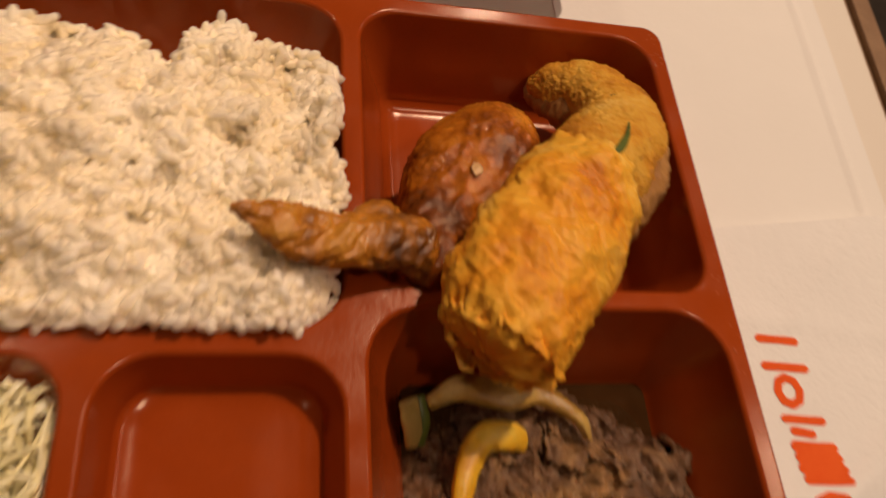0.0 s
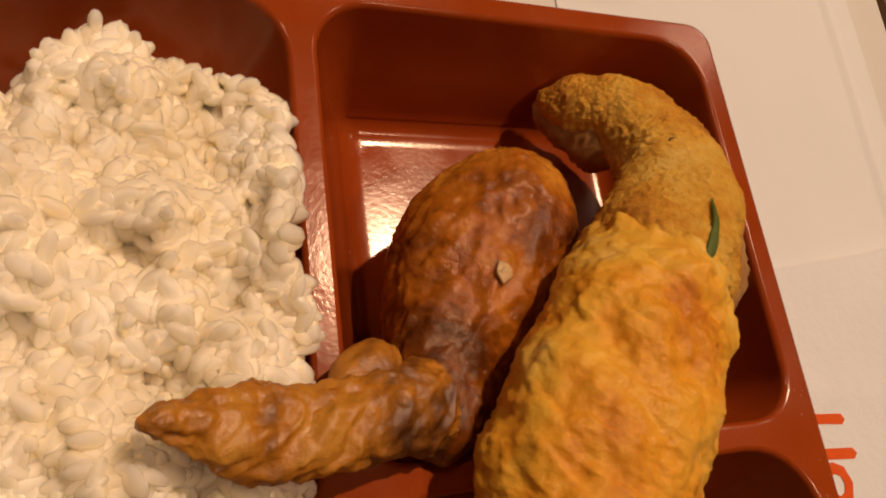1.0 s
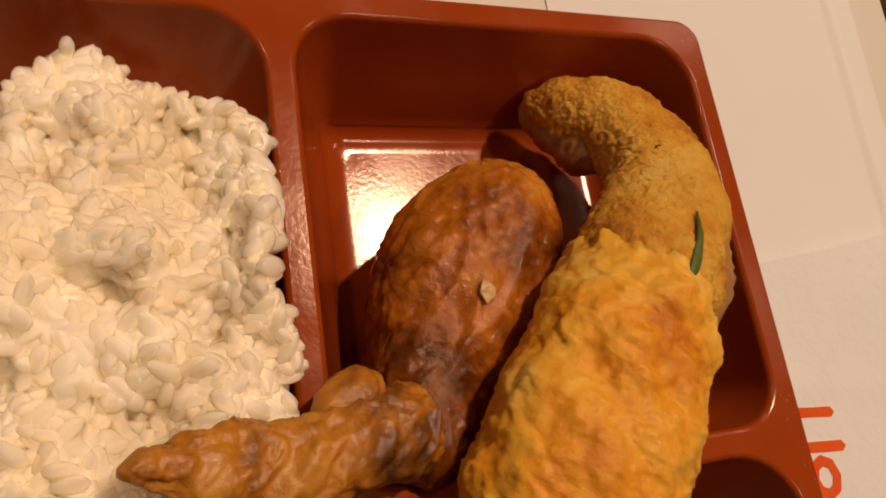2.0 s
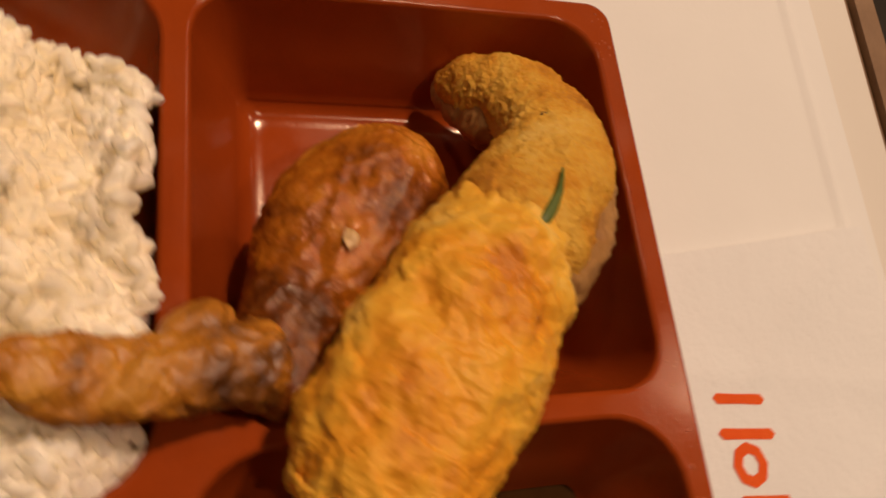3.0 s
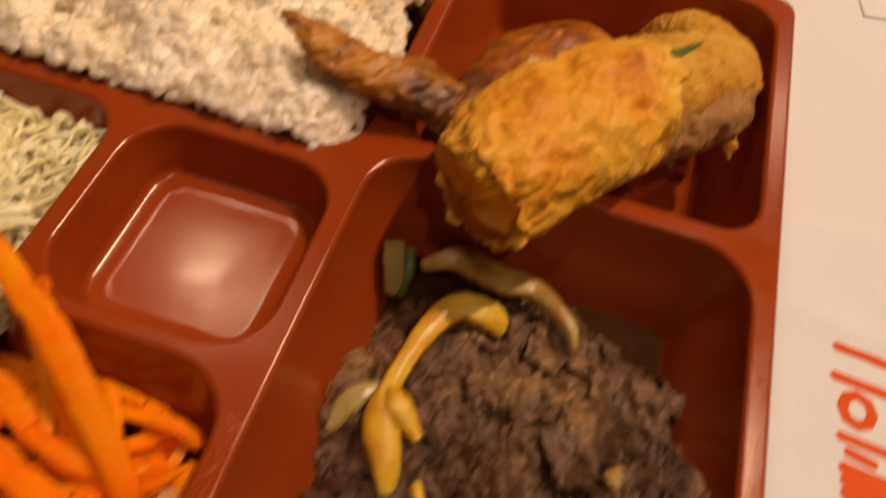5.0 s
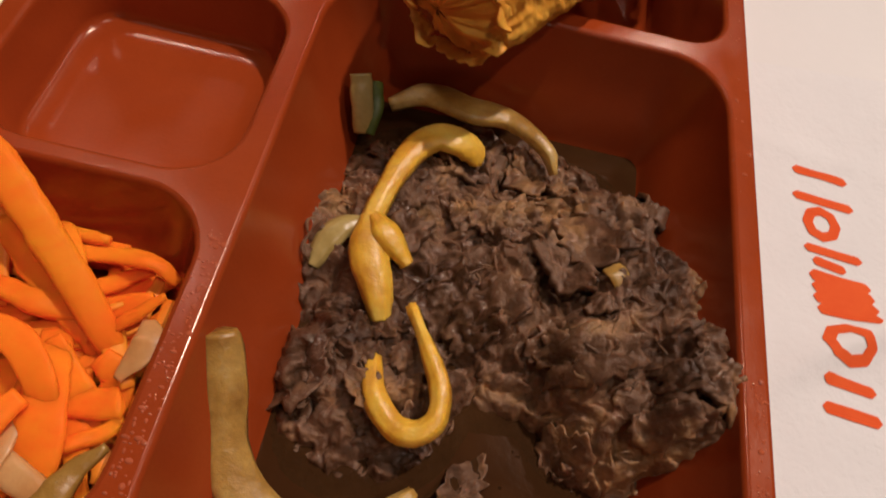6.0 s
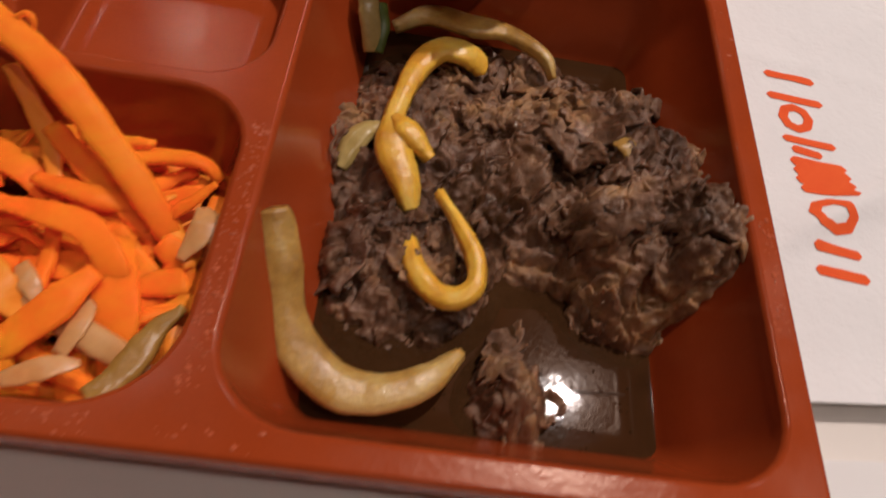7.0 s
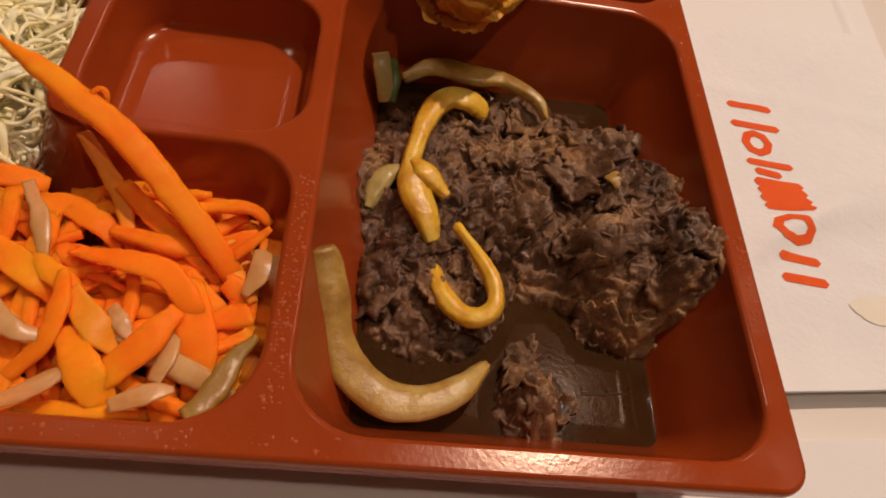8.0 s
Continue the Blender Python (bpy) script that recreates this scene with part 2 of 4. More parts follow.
leek_mat = material("pale_leek", [(0.3, (0.40, 0.29, 0.07)), (0.7, (0.52, 0.41, 0.14))], 120, rough=0.3, fine=0.2, bump=0.3, bump_scale=500, bump_depth=0.0003)
flake_mat = material("fat_flake", [(0.3, (0.56, 0.31, 0.11)), (0.7, (0.68, 0.44, 0.19))], 200, rough=0.4, bump=0.4, bump_scale=700, bump_depth=0.0004)
paper_mat = material("placemat_paper", [(0.3, (0.85, 0.84, 0.82)), (0.7, (0.88, 0.87, 0.85))], 14, rough=0.75, fine=0.04, fine_scale=1600, bump=0.3, bump_scale=60, bump_depth=0.001, specular=0.25)
tissue_mat = material("tissue_paper", [(0.3, (0.85, 0.845, 0.84)), (0.7, (0.89, 0.885, 0.88))], 30, rough=0.9, fine=0.06, fine_scale=900, bump=0.5, bump_scale=260, bump_depth=0.0008, specular=0.15)
ink_mat = material("orange_ink", [(0.3, (0.78, 0.10, 0.012)), (0.7, (0.83, 0.13, 0.018))], 120, rough=0.8, fine=0.08, bump=0.2, bump_scale=420, specular=0.2)
stain_mat = material("yellow_stain", [(0.3, (0.86, 0.80, 0.64)), (0.7, (0.88, 0.85, 0.76))], 90, rough=0.8, specular=0.2)
ochre_mat = material("ochre_print", [(0.3, (0.78, 0.46, 0.10)), (0.7, (0.83, 0.58, 0.20))], 90, rough=0.8, specular=0.2)
table_mat = material("cream_laminate", [(0.3, (0.79, 0.74, 0.67)), (0.7, (0.83, 0.79, 0.72))], 9, rough=0.4, fine=0.06, bump=0.05, bump_scale=300, bump_depth=0.0003)
edge_mat = material("wooden_edging", [(0.3, (0.20, 0.11, 0.055)), (0.7, (0.30, 0.18, 0.095))], 40, rough=0.45, fine=0.2)
plaster = material("plaster", [(0.3, (0.32, 0.27, 0.21)), (0.7, (0.38, 0.32, 0.25))], 2.5, rough=0.9, bump=0.2, bump_scale=80, bump_depth=0.002)
ceiling_mat = material("ceiling_paint", [(0.3, (0.20, 0.18, 0.155)), (0.7, (0.25, 0.23, 0.20))], 2.0, rough=0.9, bump=0.1, bump_scale=60, bump_depth=0.002)
floor_mat = material("dark_floor", [(0.3, (0.030, 0.024, 0.020)), (0.7, (0.060, 0.047, 0.038))], 6, rough=0.5, fine=0.2, fine_scale=90)
metal_mat = material("white_metal", [(0.3, (0.70, 0.70, 0.70)), (0.7, (0.76, 0.76, 0.76))], 20, rough=0.4)
crumb_mat = material("dark_crumb", [(0.3, (0.05, 0.02, 0.01)), (0.7, (0.10, 0.05, 0.02))], 200, rough=0.6)


def liquid_material(name, colour, alpha, rough, specular, ripple):
    m = bpy.data.materials.new(name)
    m.use_nodes = True
    nt = m.node_tree
    b = nt.nodes["Principled BSDF"]
    b.inputs["Roughness"].default_value = rough
    b.inputs["Specular IOR Level"].default_value = specular
    n = nt.nodes.new("ShaderNodeTexNoise")
    n.inputs["Scale"].default_value, n.inputs["Detail"].default_value = 140, 4
    nt.links.new(nt.nodes.new("ShaderNodeTexCoord").outputs["Object"], n.inputs["Vector"])
    cr = nt.nodes.new("ShaderNodeValToRGB")
    cr.color_ramp.elements[0].color = (*[c * 0.6 for c in colour], 1)
    cr.color_ramp.elements[1].color = (*[c * 1.5 for c in colour], 1)
    nt.links.new(n.outputs["Fac"], cr.inputs["Fac"])
    nt.links.new(cr.outputs["Color"], b.inputs["Base Color"])
    b.inputs["Alpha"].default_value = alpha
    bn = nt.nodes.new("ShaderNodeBump")
    bn.inputs["Strength"].default_value, bn.inputs["Distance"].default_value = ripple, 0.0008
    nt.links.new(n.outputs["Fac"], bn.inputs["Height"])
    nt.links.new(bn.outputs["Normal"], b.inputs["Normal"])
    return m


broth_mat = liquid_material("brown_broth", (0.048, 0.022, 0.007), 0.84, 0.05, 0.10, 0.08)
oil_mat = liquid_material("clear_oil", (0.46, 0.110, 0.040), 1.0, 0.04, 1.0, 0.2)

# ---------------------------------------------------------------- the room
FLOOR = -0.75


def box_structure(name, x0, x1, y0, y1, z0, z1, mat, label, category):
    bm = bmesh.new()
    bmesh.ops.create_cube(bm, size=1)
    bmesh.ops.transform(bm, verts=bm.verts, matrix=Matrix.Translation(((x0 + x1) / 2, (y0 + y1) / 2, (z0 + z1) / 2)) @ Matrix.Diagonal((x1 - x0, y1 - y0, z1 - z0, 1)))
    me = bpy.data.meshes.new(name)
    bm.to_mesh(me)
    bm.free()
    me.materials.append(mat)
    return tagged(new(name, me), label, category, kind="structure")


box_structure("floor", -3.2, 3.2, -3.2, 3.2, FLOOR - 0.1, FLOOR, floor_mat, "dark stone restaurant floor under the table", "floor")
box_structure("ceiling", -3.2, 3.2, -3.2, 3.2, CEILING, CEILING + 0.1, ceiling_mat, "pale painted ceiling with recessed downlights", "ceiling")
box_structure("wall_north", -3.2, 3.2, 3.2, 3.3, FLOOR, CEILING, plaster, "cream plastered wall", "wall")
box_structure("wall_south", -3.2, 3.2, -3.3, -3.2, FLOOR, CEILING, plaster, "cream plastered wall", "wall")
box_structure("wall_east", 3.2, 3.3, -3.2, 3.2, FLOOR, CEILING, plaster, "cream plastered wall", "wall")
box_structure("wall_west", -3.3, -3.2, -3.2, 3.2, FLOOR, CEILING, plaster, "cream plastered wall", "wall")


def downlight(x, y):
    """A recessed lamp: a white trim ring flush under the ceiling; the lamp disc sits inside it."""
    ring = bmesh.new()
    profile = [(0.078, 0.0), (0.078, -0.010), (0.084, -0.014), (0.098, -0.012), (0.102, 0.0)]
    rows = [[ring.verts.new((r * math.cos(a), r * math.sin(a), z)) for r, z in profile] for a in np.linspace(0, 2 * math.pi, 33)[:-1]]
    for i in range(32):
        for k in range(4):
            ring.faces.new((rows[i][k], rows[i][k + 1], rows[(i + 1) % 32][k + 1], rows[(i + 1) % 32][k])).smooth = True
    me = bpy.data.meshes.new("trim_ring")
    ring.to_mesh(me)
    ring.free()
    me.materials.append(metal_mat)
    ob = tagged(new("downlight"), "round recessed warm-white ceiling downlight, four of the set added as fill", "ceiling light", "ceiling downlights")
    ob.location = (x, y, CEILING)
    new("trim_ring", me).parent = ob


# The added fill lamps get a trim ring as well.
for lx, ly, watts in LAMPS:
    downlight(lx, ly)


def make_table():
    """Cream laminate top with a wooden edge strip, turned a little against the tray; its right edge is close by."""
    table = tagged(new("dining_table"), "cream laminate dining table with a brown wooden edge strip", "table")
    table.location = (0.13, 0.0, FLOOR)
    table.rotation_euler = (0, 0, radians(-4.4))

    def slab(name, x0, x1, y0, y1, z0, z1, mat, bevel=0.003):
        bm = bmesh.new()
        bmesh.ops.create_cube(bm, size=1)
        bmesh.ops.transform(bm, verts=bm.verts, matrix=Matrix.Translation(((x0 + x1) / 2, (y0 + y1) / 2, (z0 + z1) / 2)) @ Matrix.Diagonal((x1 - x0, y1 - y0, z1 - z0, 1)))
        bmesh.ops.bevel(bm, geom=list(bm.edges), offset=bevel, segments=2, affect="EDGES")
        me = bpy.data.meshes.new(name)
        bm.to_mesh(me)
        bm.free()
        me.materials.append(mat)
        ob = new(name, me)
        ob.parent = table
        return ob

    slab("tabletop", -1.2, -0.0075, -0.45, 0.75, 0.715, 0.75, table_mat)
    slab("edge_strip", -0.0073, 0.008, -0.45, 0.75, 0.712, 0.7492, edge_mat)
    for x in (-1.12, -0.09):
        for y in (-0.38, 0.68):
            slab("leg", x - 0.03, x + 0.03, y - 0.03, y + 0.03, 0.0, 0.714, edge_mat)


make_table()

# ---------------------------------------------------------------- papers on the table (dm, z from the rim; table at -0.375)
TABLE = -0.375


def sheet(name, corners, z, lift, mat, label, category, nx=60, ny=60, waves=0.004, thick=0.006):
    """A paper sheet between four corners (sw, se, ne, nw), softly wavy; lift(u, v) raises it."""
    sw, se, ne, nw = (np.array(c, float) for c in corners)
    top = []
    for j in range(ny + 1):
        for i in range(nx + 1):
            u, v = i / nx, j / ny
            p = sw * (1 - u) * (1 - v) + se * u * (1 - v) + ne * u * v + nw * (1 - u) * v
            w = waves * (1 + rough_noise((p[0], p[1], 0), 1.7, 3, 5.0)) * 0.5 + lift(u, v)
            top.append((p[0], p[1], z + thick + w))
    k = len(top)
    faces = [(j * (nx + 1) + i, j * (nx + 1) + i + 1, (j + 1) * (nx + 1) + i + 1, (j + 1) * (nx + 1) + i) for j in range(ny) for i in range(nx)]
    under = [(x, y, zz - thick) for x, y, zz in top]
    rim = [i for i in range(nx + 1)] + [j * (nx + 1) + nx for j in range(1, ny + 1)] + [ny * (nx + 1) + i for i in range(nx - 1, -1, -1)] + [j * (nx + 1) for j in range(ny - 1, 0, -1)]
    n, edge = len(rim), [top[i] for i in rim] + [under[i] for i in rim]  # the cut edge has its own points, so that it stays crisp
    sides = [(2 * k + i, 2 * k + n + i, 2 * k + n + (i + 1) % n, 2 * k + (i + 1) % n) for i in range(n)]
    ob = mesh_object(name, top + under + edge, faces + [tuple(k + q for q in reversed(f)) for f in faces] + sides, mat, base=(*(sw + ne) / 2, z))
    return tagged(ob, label, category)


def crease(at, width, depth):
    return lambda u, v: depth * math.exp(-(((u - at) / width) ** 2))


sheet("paper_placemat", [(-0.13, -0.75), (1.00, -0.78), (1.175, 2.3), (-0.175, 2.3)], TABLE + 0.002, crease(0.905, 0.012, 0.012), paper_mat,
      "white paper placemat lying under the lunch tray", "placemat", 90, 70, 0.003, 0.002)
sheet("paper_sheet", [(-0.22, -2.6), (1.05, -2.5), (1.0, -1.13), (-0.20, -1.245)], TABLE + 0.002, lambda u, v: 0.0, paper_mat,
      "plain white paper sheet on the table before the tray", "paper", 40, 40, 0.006)


# soft creases across the napkin: place, slope, width, height, where they begin
CREASES = [(0.05, 0.55, 0.030, 0.009, 0.30), (0.14, 0.40, 0.035, 0.011, 0.42), (0.50, -0.30, 0.025, 0.004, 0.60), (0.88, -0.22, 0.030, 0.005, 0.28), (0.30, 0.75, 0.030, 0.006, 0.50)]


def napkin_lift(u, v):
    front = max(0.0, 1 - v / 0.10)
    folds = 0.055 * math.exp(-(((v - 0.22 - 0.25 * u) / 0.05) ** 2)) * max(0.0, u - 0.25)
    folds += 0.040 * math.exp(-(((v - 0.36 - 0.15 * u) / 0.03) ** 2)) * max(0.0, u - 0.45)
    for at, lean, width, depth, start in CREASES:
        folds += depth * math.exp(-(((v - at - lean * u) / width) ** 2)) * min(1.0, max(0.0, (u - start) / 0.12))
    return 0.030 * front * front + folds + 0.006


NAPKIN_TOP = TABLE + 0.012
napkin = sheet("paper_napkin", [(-0.33, -1.145), (0.98, -1.015), (1.0, 0.49), (-0.35, 0.33)], NAPKIN_TOP, napkin_lift, tissue_mat,
               "white embossed tissue napkin with an orange print, partly under the tray", "napkin", 110, 110, 0.010, 0.010)

napkin_b = thing("folded_napkin", (0.75, 1.95, TABLE), "folded white tissue napkin with a small ochre print", "napkin")
for k in range(2):
    o = 0.004 * k
    body = sheet("napkin_layer", [(0.425 + o, 1.545 + o), (1.10 - o, 1.66 + o), (1.02 - o, 2.5), (0.245 + o, 2.5)], TABLE + 0.0065 + 0.0018 * k,
                 lambda u, v: 0.002 * math.exp(-((v / 0.08) ** 2)), tissue_mat, "", "", 40, 40, 0.003, 0.0015)
    body.location -= napkin_b.location
    body.parent = napkin_b
    for key in list(body.keys()):
        del body[key]


def flat_shape(name, outline, z, mat, parent, label=""):
    """A thin flat print with an outline in the table's plane, slightly proud."""
    bm = bmesh.new()
    ring = [bm.verts.new((x, y, z)) for x, y in outline]
    face = bm.faces.new(ring)
    face.smooth = False
    return bm_object(name, bm, mat, parent, label=label)


def napkin_height(x, y):
    near, far = -1.145 + 0.0992 * (x + 0.33), 0.33 + 0.1185 * (x + 0.35)
    v = (y - near) / (far - near)
    u = (x + 0.33 + 0.02 * v) / (1.31 + 0.04 * v)
    return NAPKIN_TOP + 0.010 + 0.010 * (1 + rough_noise((x, y, 0), 1.7, 3, 5.0)) * 0.5 + napkin_lift(u, v)


def printed_bar(p, q, half):
    """A printed stroke laid on the napkin's waves: a strip of short pieces."""
    n = 14
    p, q = np.array(p), np.array(q)
    d = (q - p) / np.linalg.norm(q - p)
    s = np.array([-d[1], d[0]])
    length = np.linalg.norm(q - p)
    verts, faces = [], []
    for i in range(n + 1):
        a = -half + (length + 2 * half) * i / n
        over = max(0.0, -a, a - length)
        h = math.sqrt(max(half * half - over * over, 1e-6)) * (1 + 0.10 * rough_noise((p[0] + a, p[1], 0), 9, 2, 3.0))
        for e in (-1, 0, 1):
            c = p + d * a + s * h * e
            verts.append((c[0], c[1], napkin_height(c[0], c[1]) + 0.0022))
    for i in range(n):
        for e in (0, 1):
            faces.append((3 * i + e, 3 * i + e + 3, 3 * i + e + 4, 3 * i + e + 1))
    return mesh_object("print_mark", verts, faces, ink_mat, napkin, label="orange printed stroke")


# an orange row of plain bars, rings and blocks, run down the napkin beside the tray
def printed_ring(cx, cy, rx, ry, half):
    for k in range(8):
        t0, t1 = math.pi * k / 4, math.pi * (k + 1) / 4
        printed_bar((cx + rx * math.cos(t0), cy + ry * math.sin(t0)), (cx + rx * math.cos(t1), cy + ry * math.sin(t1)), half)


for x0, x1, y, half in [(0.318, 0.452, -0.004, 0.014), (0.312, 0.460, -0.096, 0.014), (0.330, 0.462, -0.266, 0.014), (0.352, 0.412, -0.305, 0.015), (0.340, 0.468, -0.350, 0.017), (0.345, 0.470, -0.383, 0.018),
                        (0.345, 0.472, -0.416, 0.018), (0.350, 0.470, -0.449, 0.016), (0.342, 0.446, -0.640, 0.015), (0.338, 0.450, -0.712, 0.016)]:
    printed_bar((x0, y), (x1, y - 0.012), half)
printed_ring(0.374, -0.180, 0.040, 0.044, 0.014)
printed_ring(0.395, -0.545, 0.055, 0.044, 0.014)

STAIN = [(0.60 + 0.085 * (1 + 0.35 * rough_noise((math.cos(a), math.sin(a), 0), 1.3, 3)) * math.cos(a), -0.80 + 0.05 * (1 + 0.3 * rough_noise((math.sin(a), math.cos(a), 1), 1.3, 3)) * math.sin(a))
         for a in np.linspace(0, 2 * math.pi, 25)[:-1]]
bm = bmesh.new()
mid = bm.verts.new((0.60, -0.80, napkin_height(0.60, -0.80) + 0.003))
ring = [bm.verts.new((x, y, napkin_height(x, y) + 0.003)) for x, y in STAIN]
for i in range(len(ring)):
    bm.faces.new((mid, ring[i], ring[(i + 1) % len(ring)])).smooth = True
bm_object("grease_stain", bm, stain_mat, napkin, label="pale yellow grease stain")
flat_shape("print_mark", [(0.425, 1.742), (0.47, 1.735), (0.51, 1.745), (0.515, 1.785), (0.48, 1.80), (0.43, 1.79)], TABLE + 0.0165, ochre_mat, napkin_b, "ochre printed mark")


# ---------------------------------------------------------------- the lunch tray
def rounded(poly, radii, d, seg=8):
    """An axis-aligned outline with rounded corners, moved inward by d."""
    n, out = len(poly), []
    for i in range(n):
        p, prev, nxt = (np.array(poly[k % n], float) for k in (i, i - 1, i + 1))
        e0, e1 = (p - prev) / np.linalg.norm(p - prev), (nxt - p) / np.linalg.norm(nxt - p)
        inward0, inward1 = np.array([-e0[1], e0[0]]), np.array([-e1[1], e1[0]])
        v = p + d * (inward0 + inward1)
        convex = e0[0] * e1[1] - e0[1] * e1[0] > 0
        r = max(radii[i] - d, 0.035) if convex else max(radii[i] + d, 0.02)
        c = v - r * e0 + r * e1
        for th in np.linspace(0, math.pi / 2, seg):
            out.append(c - r * math.cos(th) * e1 + r * math.sin(th) * e0)
    return out


def rect(x0, y0, x1, y1):
    return [(x0, y0), (x1, y0), (x1, y1), (x0, y1)]


LEFT = -2.95
OUTER = rect(LEFT, -1.453, 0.0, 0.963)
# openings at the rim: outline, corner radii, floor height, inset of the floor
CELLS = [
    (rect(LEFT + 0.06, -0.115, -1.057, 0.900), [0.13] * 4, -0.315, 0.13),
    (rect(-0.997, 0.0, -0.058, 0.903), [0.10, 0.10, 0.12, 0.12], -0.315, 0.105),
    (rect(-1.0, -1.394, -0.058, -0.058), [0.15, 0.13, 0.15, 0.14], -0.315, 0.125),
    (rect(-1.581, -0.690, -1.060, -0.180), [0.13] * 4, -0.150, 0.035),
    ([(LEFT + 0.06, -1.394), (-1.060, -1.394), (-1.060, -0.735), (-1.640, -0.735), (-1.640, -0.180), (LEFT + 0.06, -0.180)],
     [0.14, 0.17, 0.14, 0.10, 0.12, 0.13], -0.315, 0.11),
]


def skin_between(name, loops, parent):
    """A moulded skin through closed loops, shut by the last one."""
    bm = bmesh.new()
    rows = [[bm.verts.new(p) for p in loop] for loop in loops]
    m = len(rows[0])
    for a, b in zip(rows, rows[1:]):
        for i in range(m):
            bm.faces.new((a[i], a[(i + 1) % m], b[(i + 1) % m], b[i])).smooth = True
    bm.faces.new(rows[-1]).smooth = True
    return bm_object(name, bm, plastic, parent)


def make_tray(name, label):
    tray = thing(name, (LEFT / 2, -0.245, TABLE), label, "lunch tray")
    bm = bmesh.new()
    top_edges = []

    def top_ring(loop):
        ring = [bm.verts.new(p) for p in loop]
        top_edges.extend(bm.edges.new((ring[i], ring[(i + 1) % len(ring)])) for i in range(len(ring)))

    for outline, radii, zf, inset in CELLS:
        depth = -zf
        profile = [(-0.011, 0.0), (-0.006, -0.0015), (-0.0015, -0.006), (0.001, -0.013), (0.003, -0.03)]
        profile += [(inset * 0.5, zf * 0.5), (inset * 0.86, zf + 0.06 * depth / 0.3), (inset * 0.93, zf + 0.03 * depth / 0.3), (inset + 0.012, zf + 0.009), (inset + 0.03, zf + 0.002), (inset + 0.05, zf), (inset + 0.055, zf)]
        skin_between("compartment", [[(*p, z) for p in rounded(outline, radii, d)] for d, z in profile], tray)
        top_ring([(*p, 0.0) for p in rounded(outline, radii, -0.011)])
    corner = [0.062] * 4
    profile = [(0.011, 0.0), (0.005, -0.0015), (0.001, -0.007), (0.0, -0.016), (0.002, -0.050), (0.006, -0.056), (0.022, -0.058), (0.030, -0.066), (0.14, -0.345), (0.155, -0.366), (0.175, -0.373), (0.20, -0.3745)]
    skin_between("outer_wall", [[(*p, z) for p in rounded(OUTER, corner, d)] for d, z in profile], tray)
    top_ring([(*p, 0.0) for p in rounded(OUTER, corner, 0.011)])
    filled = bmesh.ops.triangle_fill(bm, use_beauty=True, use_dissolve=False, edges=top_edges)
    for g in filled["geom"]:
        if isinstance(g, bmesh.types.BMFace):
            g.smooth = False
    bm_object("rim", bm, plastic, tray)
    return tray


tray = make_tray("lunch_tray", "glossy brick-red plastic lunch tray with five food compartments")
copy_thing(tray, Matrix.Translation(tray.location + Vector((-0.004, 0.2885, 0))))["label"] = "brick-red plastic lunch tray on the far side of the table"

# oil drops on the rims beside the beef and the salad
random.seed(4)
drops = []
SPOTS = [(-1.048, -1.012, -1.36, -0.80, 150), (-0.046, -0.012, -1.12, -0.85, 45), (-1.9, -1.15, -1.443, -1.405, 60), (-1.06, -0.9, -1.44, -1.40, 12), (-0.06, -0.01, 0.78, 0.93, 14), (-0.05, -0.012, -0.5, 0.2, 14)]
for x0, x1, y0, y1, count in SPOTS:
    for _ in range(count):
        x, y, r = random.uniform(x0, x1), random.uniform(y0, y1), random.uniform(0.0014, 0.0036) * random.choice((1, 1, 1, 1.7))
        s = random.uniform(0.7, 1.4)
        v = [(x + r * s * math.cos(a) * k, y + r * math.sin(a) * k / s, h * r) for k, h in ((1.0, 0.02), (0.78, 0.30), (0.35, 0.42)) for a in np.linspace(0, 2 * math.pi, 9)[:-1]]
        f = [(8 * q + i, 8 * q + (i + 1) % 8, 8 * q + 8 + (i + 1) % 8, 8 * q + 8 + i) for q in (0, 1) for i in range(8)] + [tuple(range(16, 24))]
        drops.append((np.array(v), f))
v, f = joined(drops)
tagged(mesh_object("oil_drops", v, f, oil_mat, base=(-1.03, -1.1, 0)), "small clear oil drops spattered on the tray's rim", "oil", kind="stuff")


# ---------------------------------------------------------------- rice
def rice_back(x):
    """The far edge of the heap."""
    xs = [-2.95, -2.2, -1.9, -1.75, -1.62, -1.53, -1.47, -1.42, -1.35, -1.28, -1.22, -1.12, -1.07, -1.0]
    ys = [0.70, 0.74, 0.76, 0.75, 0.73, 0.67, 0.74, 0.80, 0.82, 0.76, 0.73, 0.71, 0.68, 0.66]
    return float(np.interp(x, xs, ys))


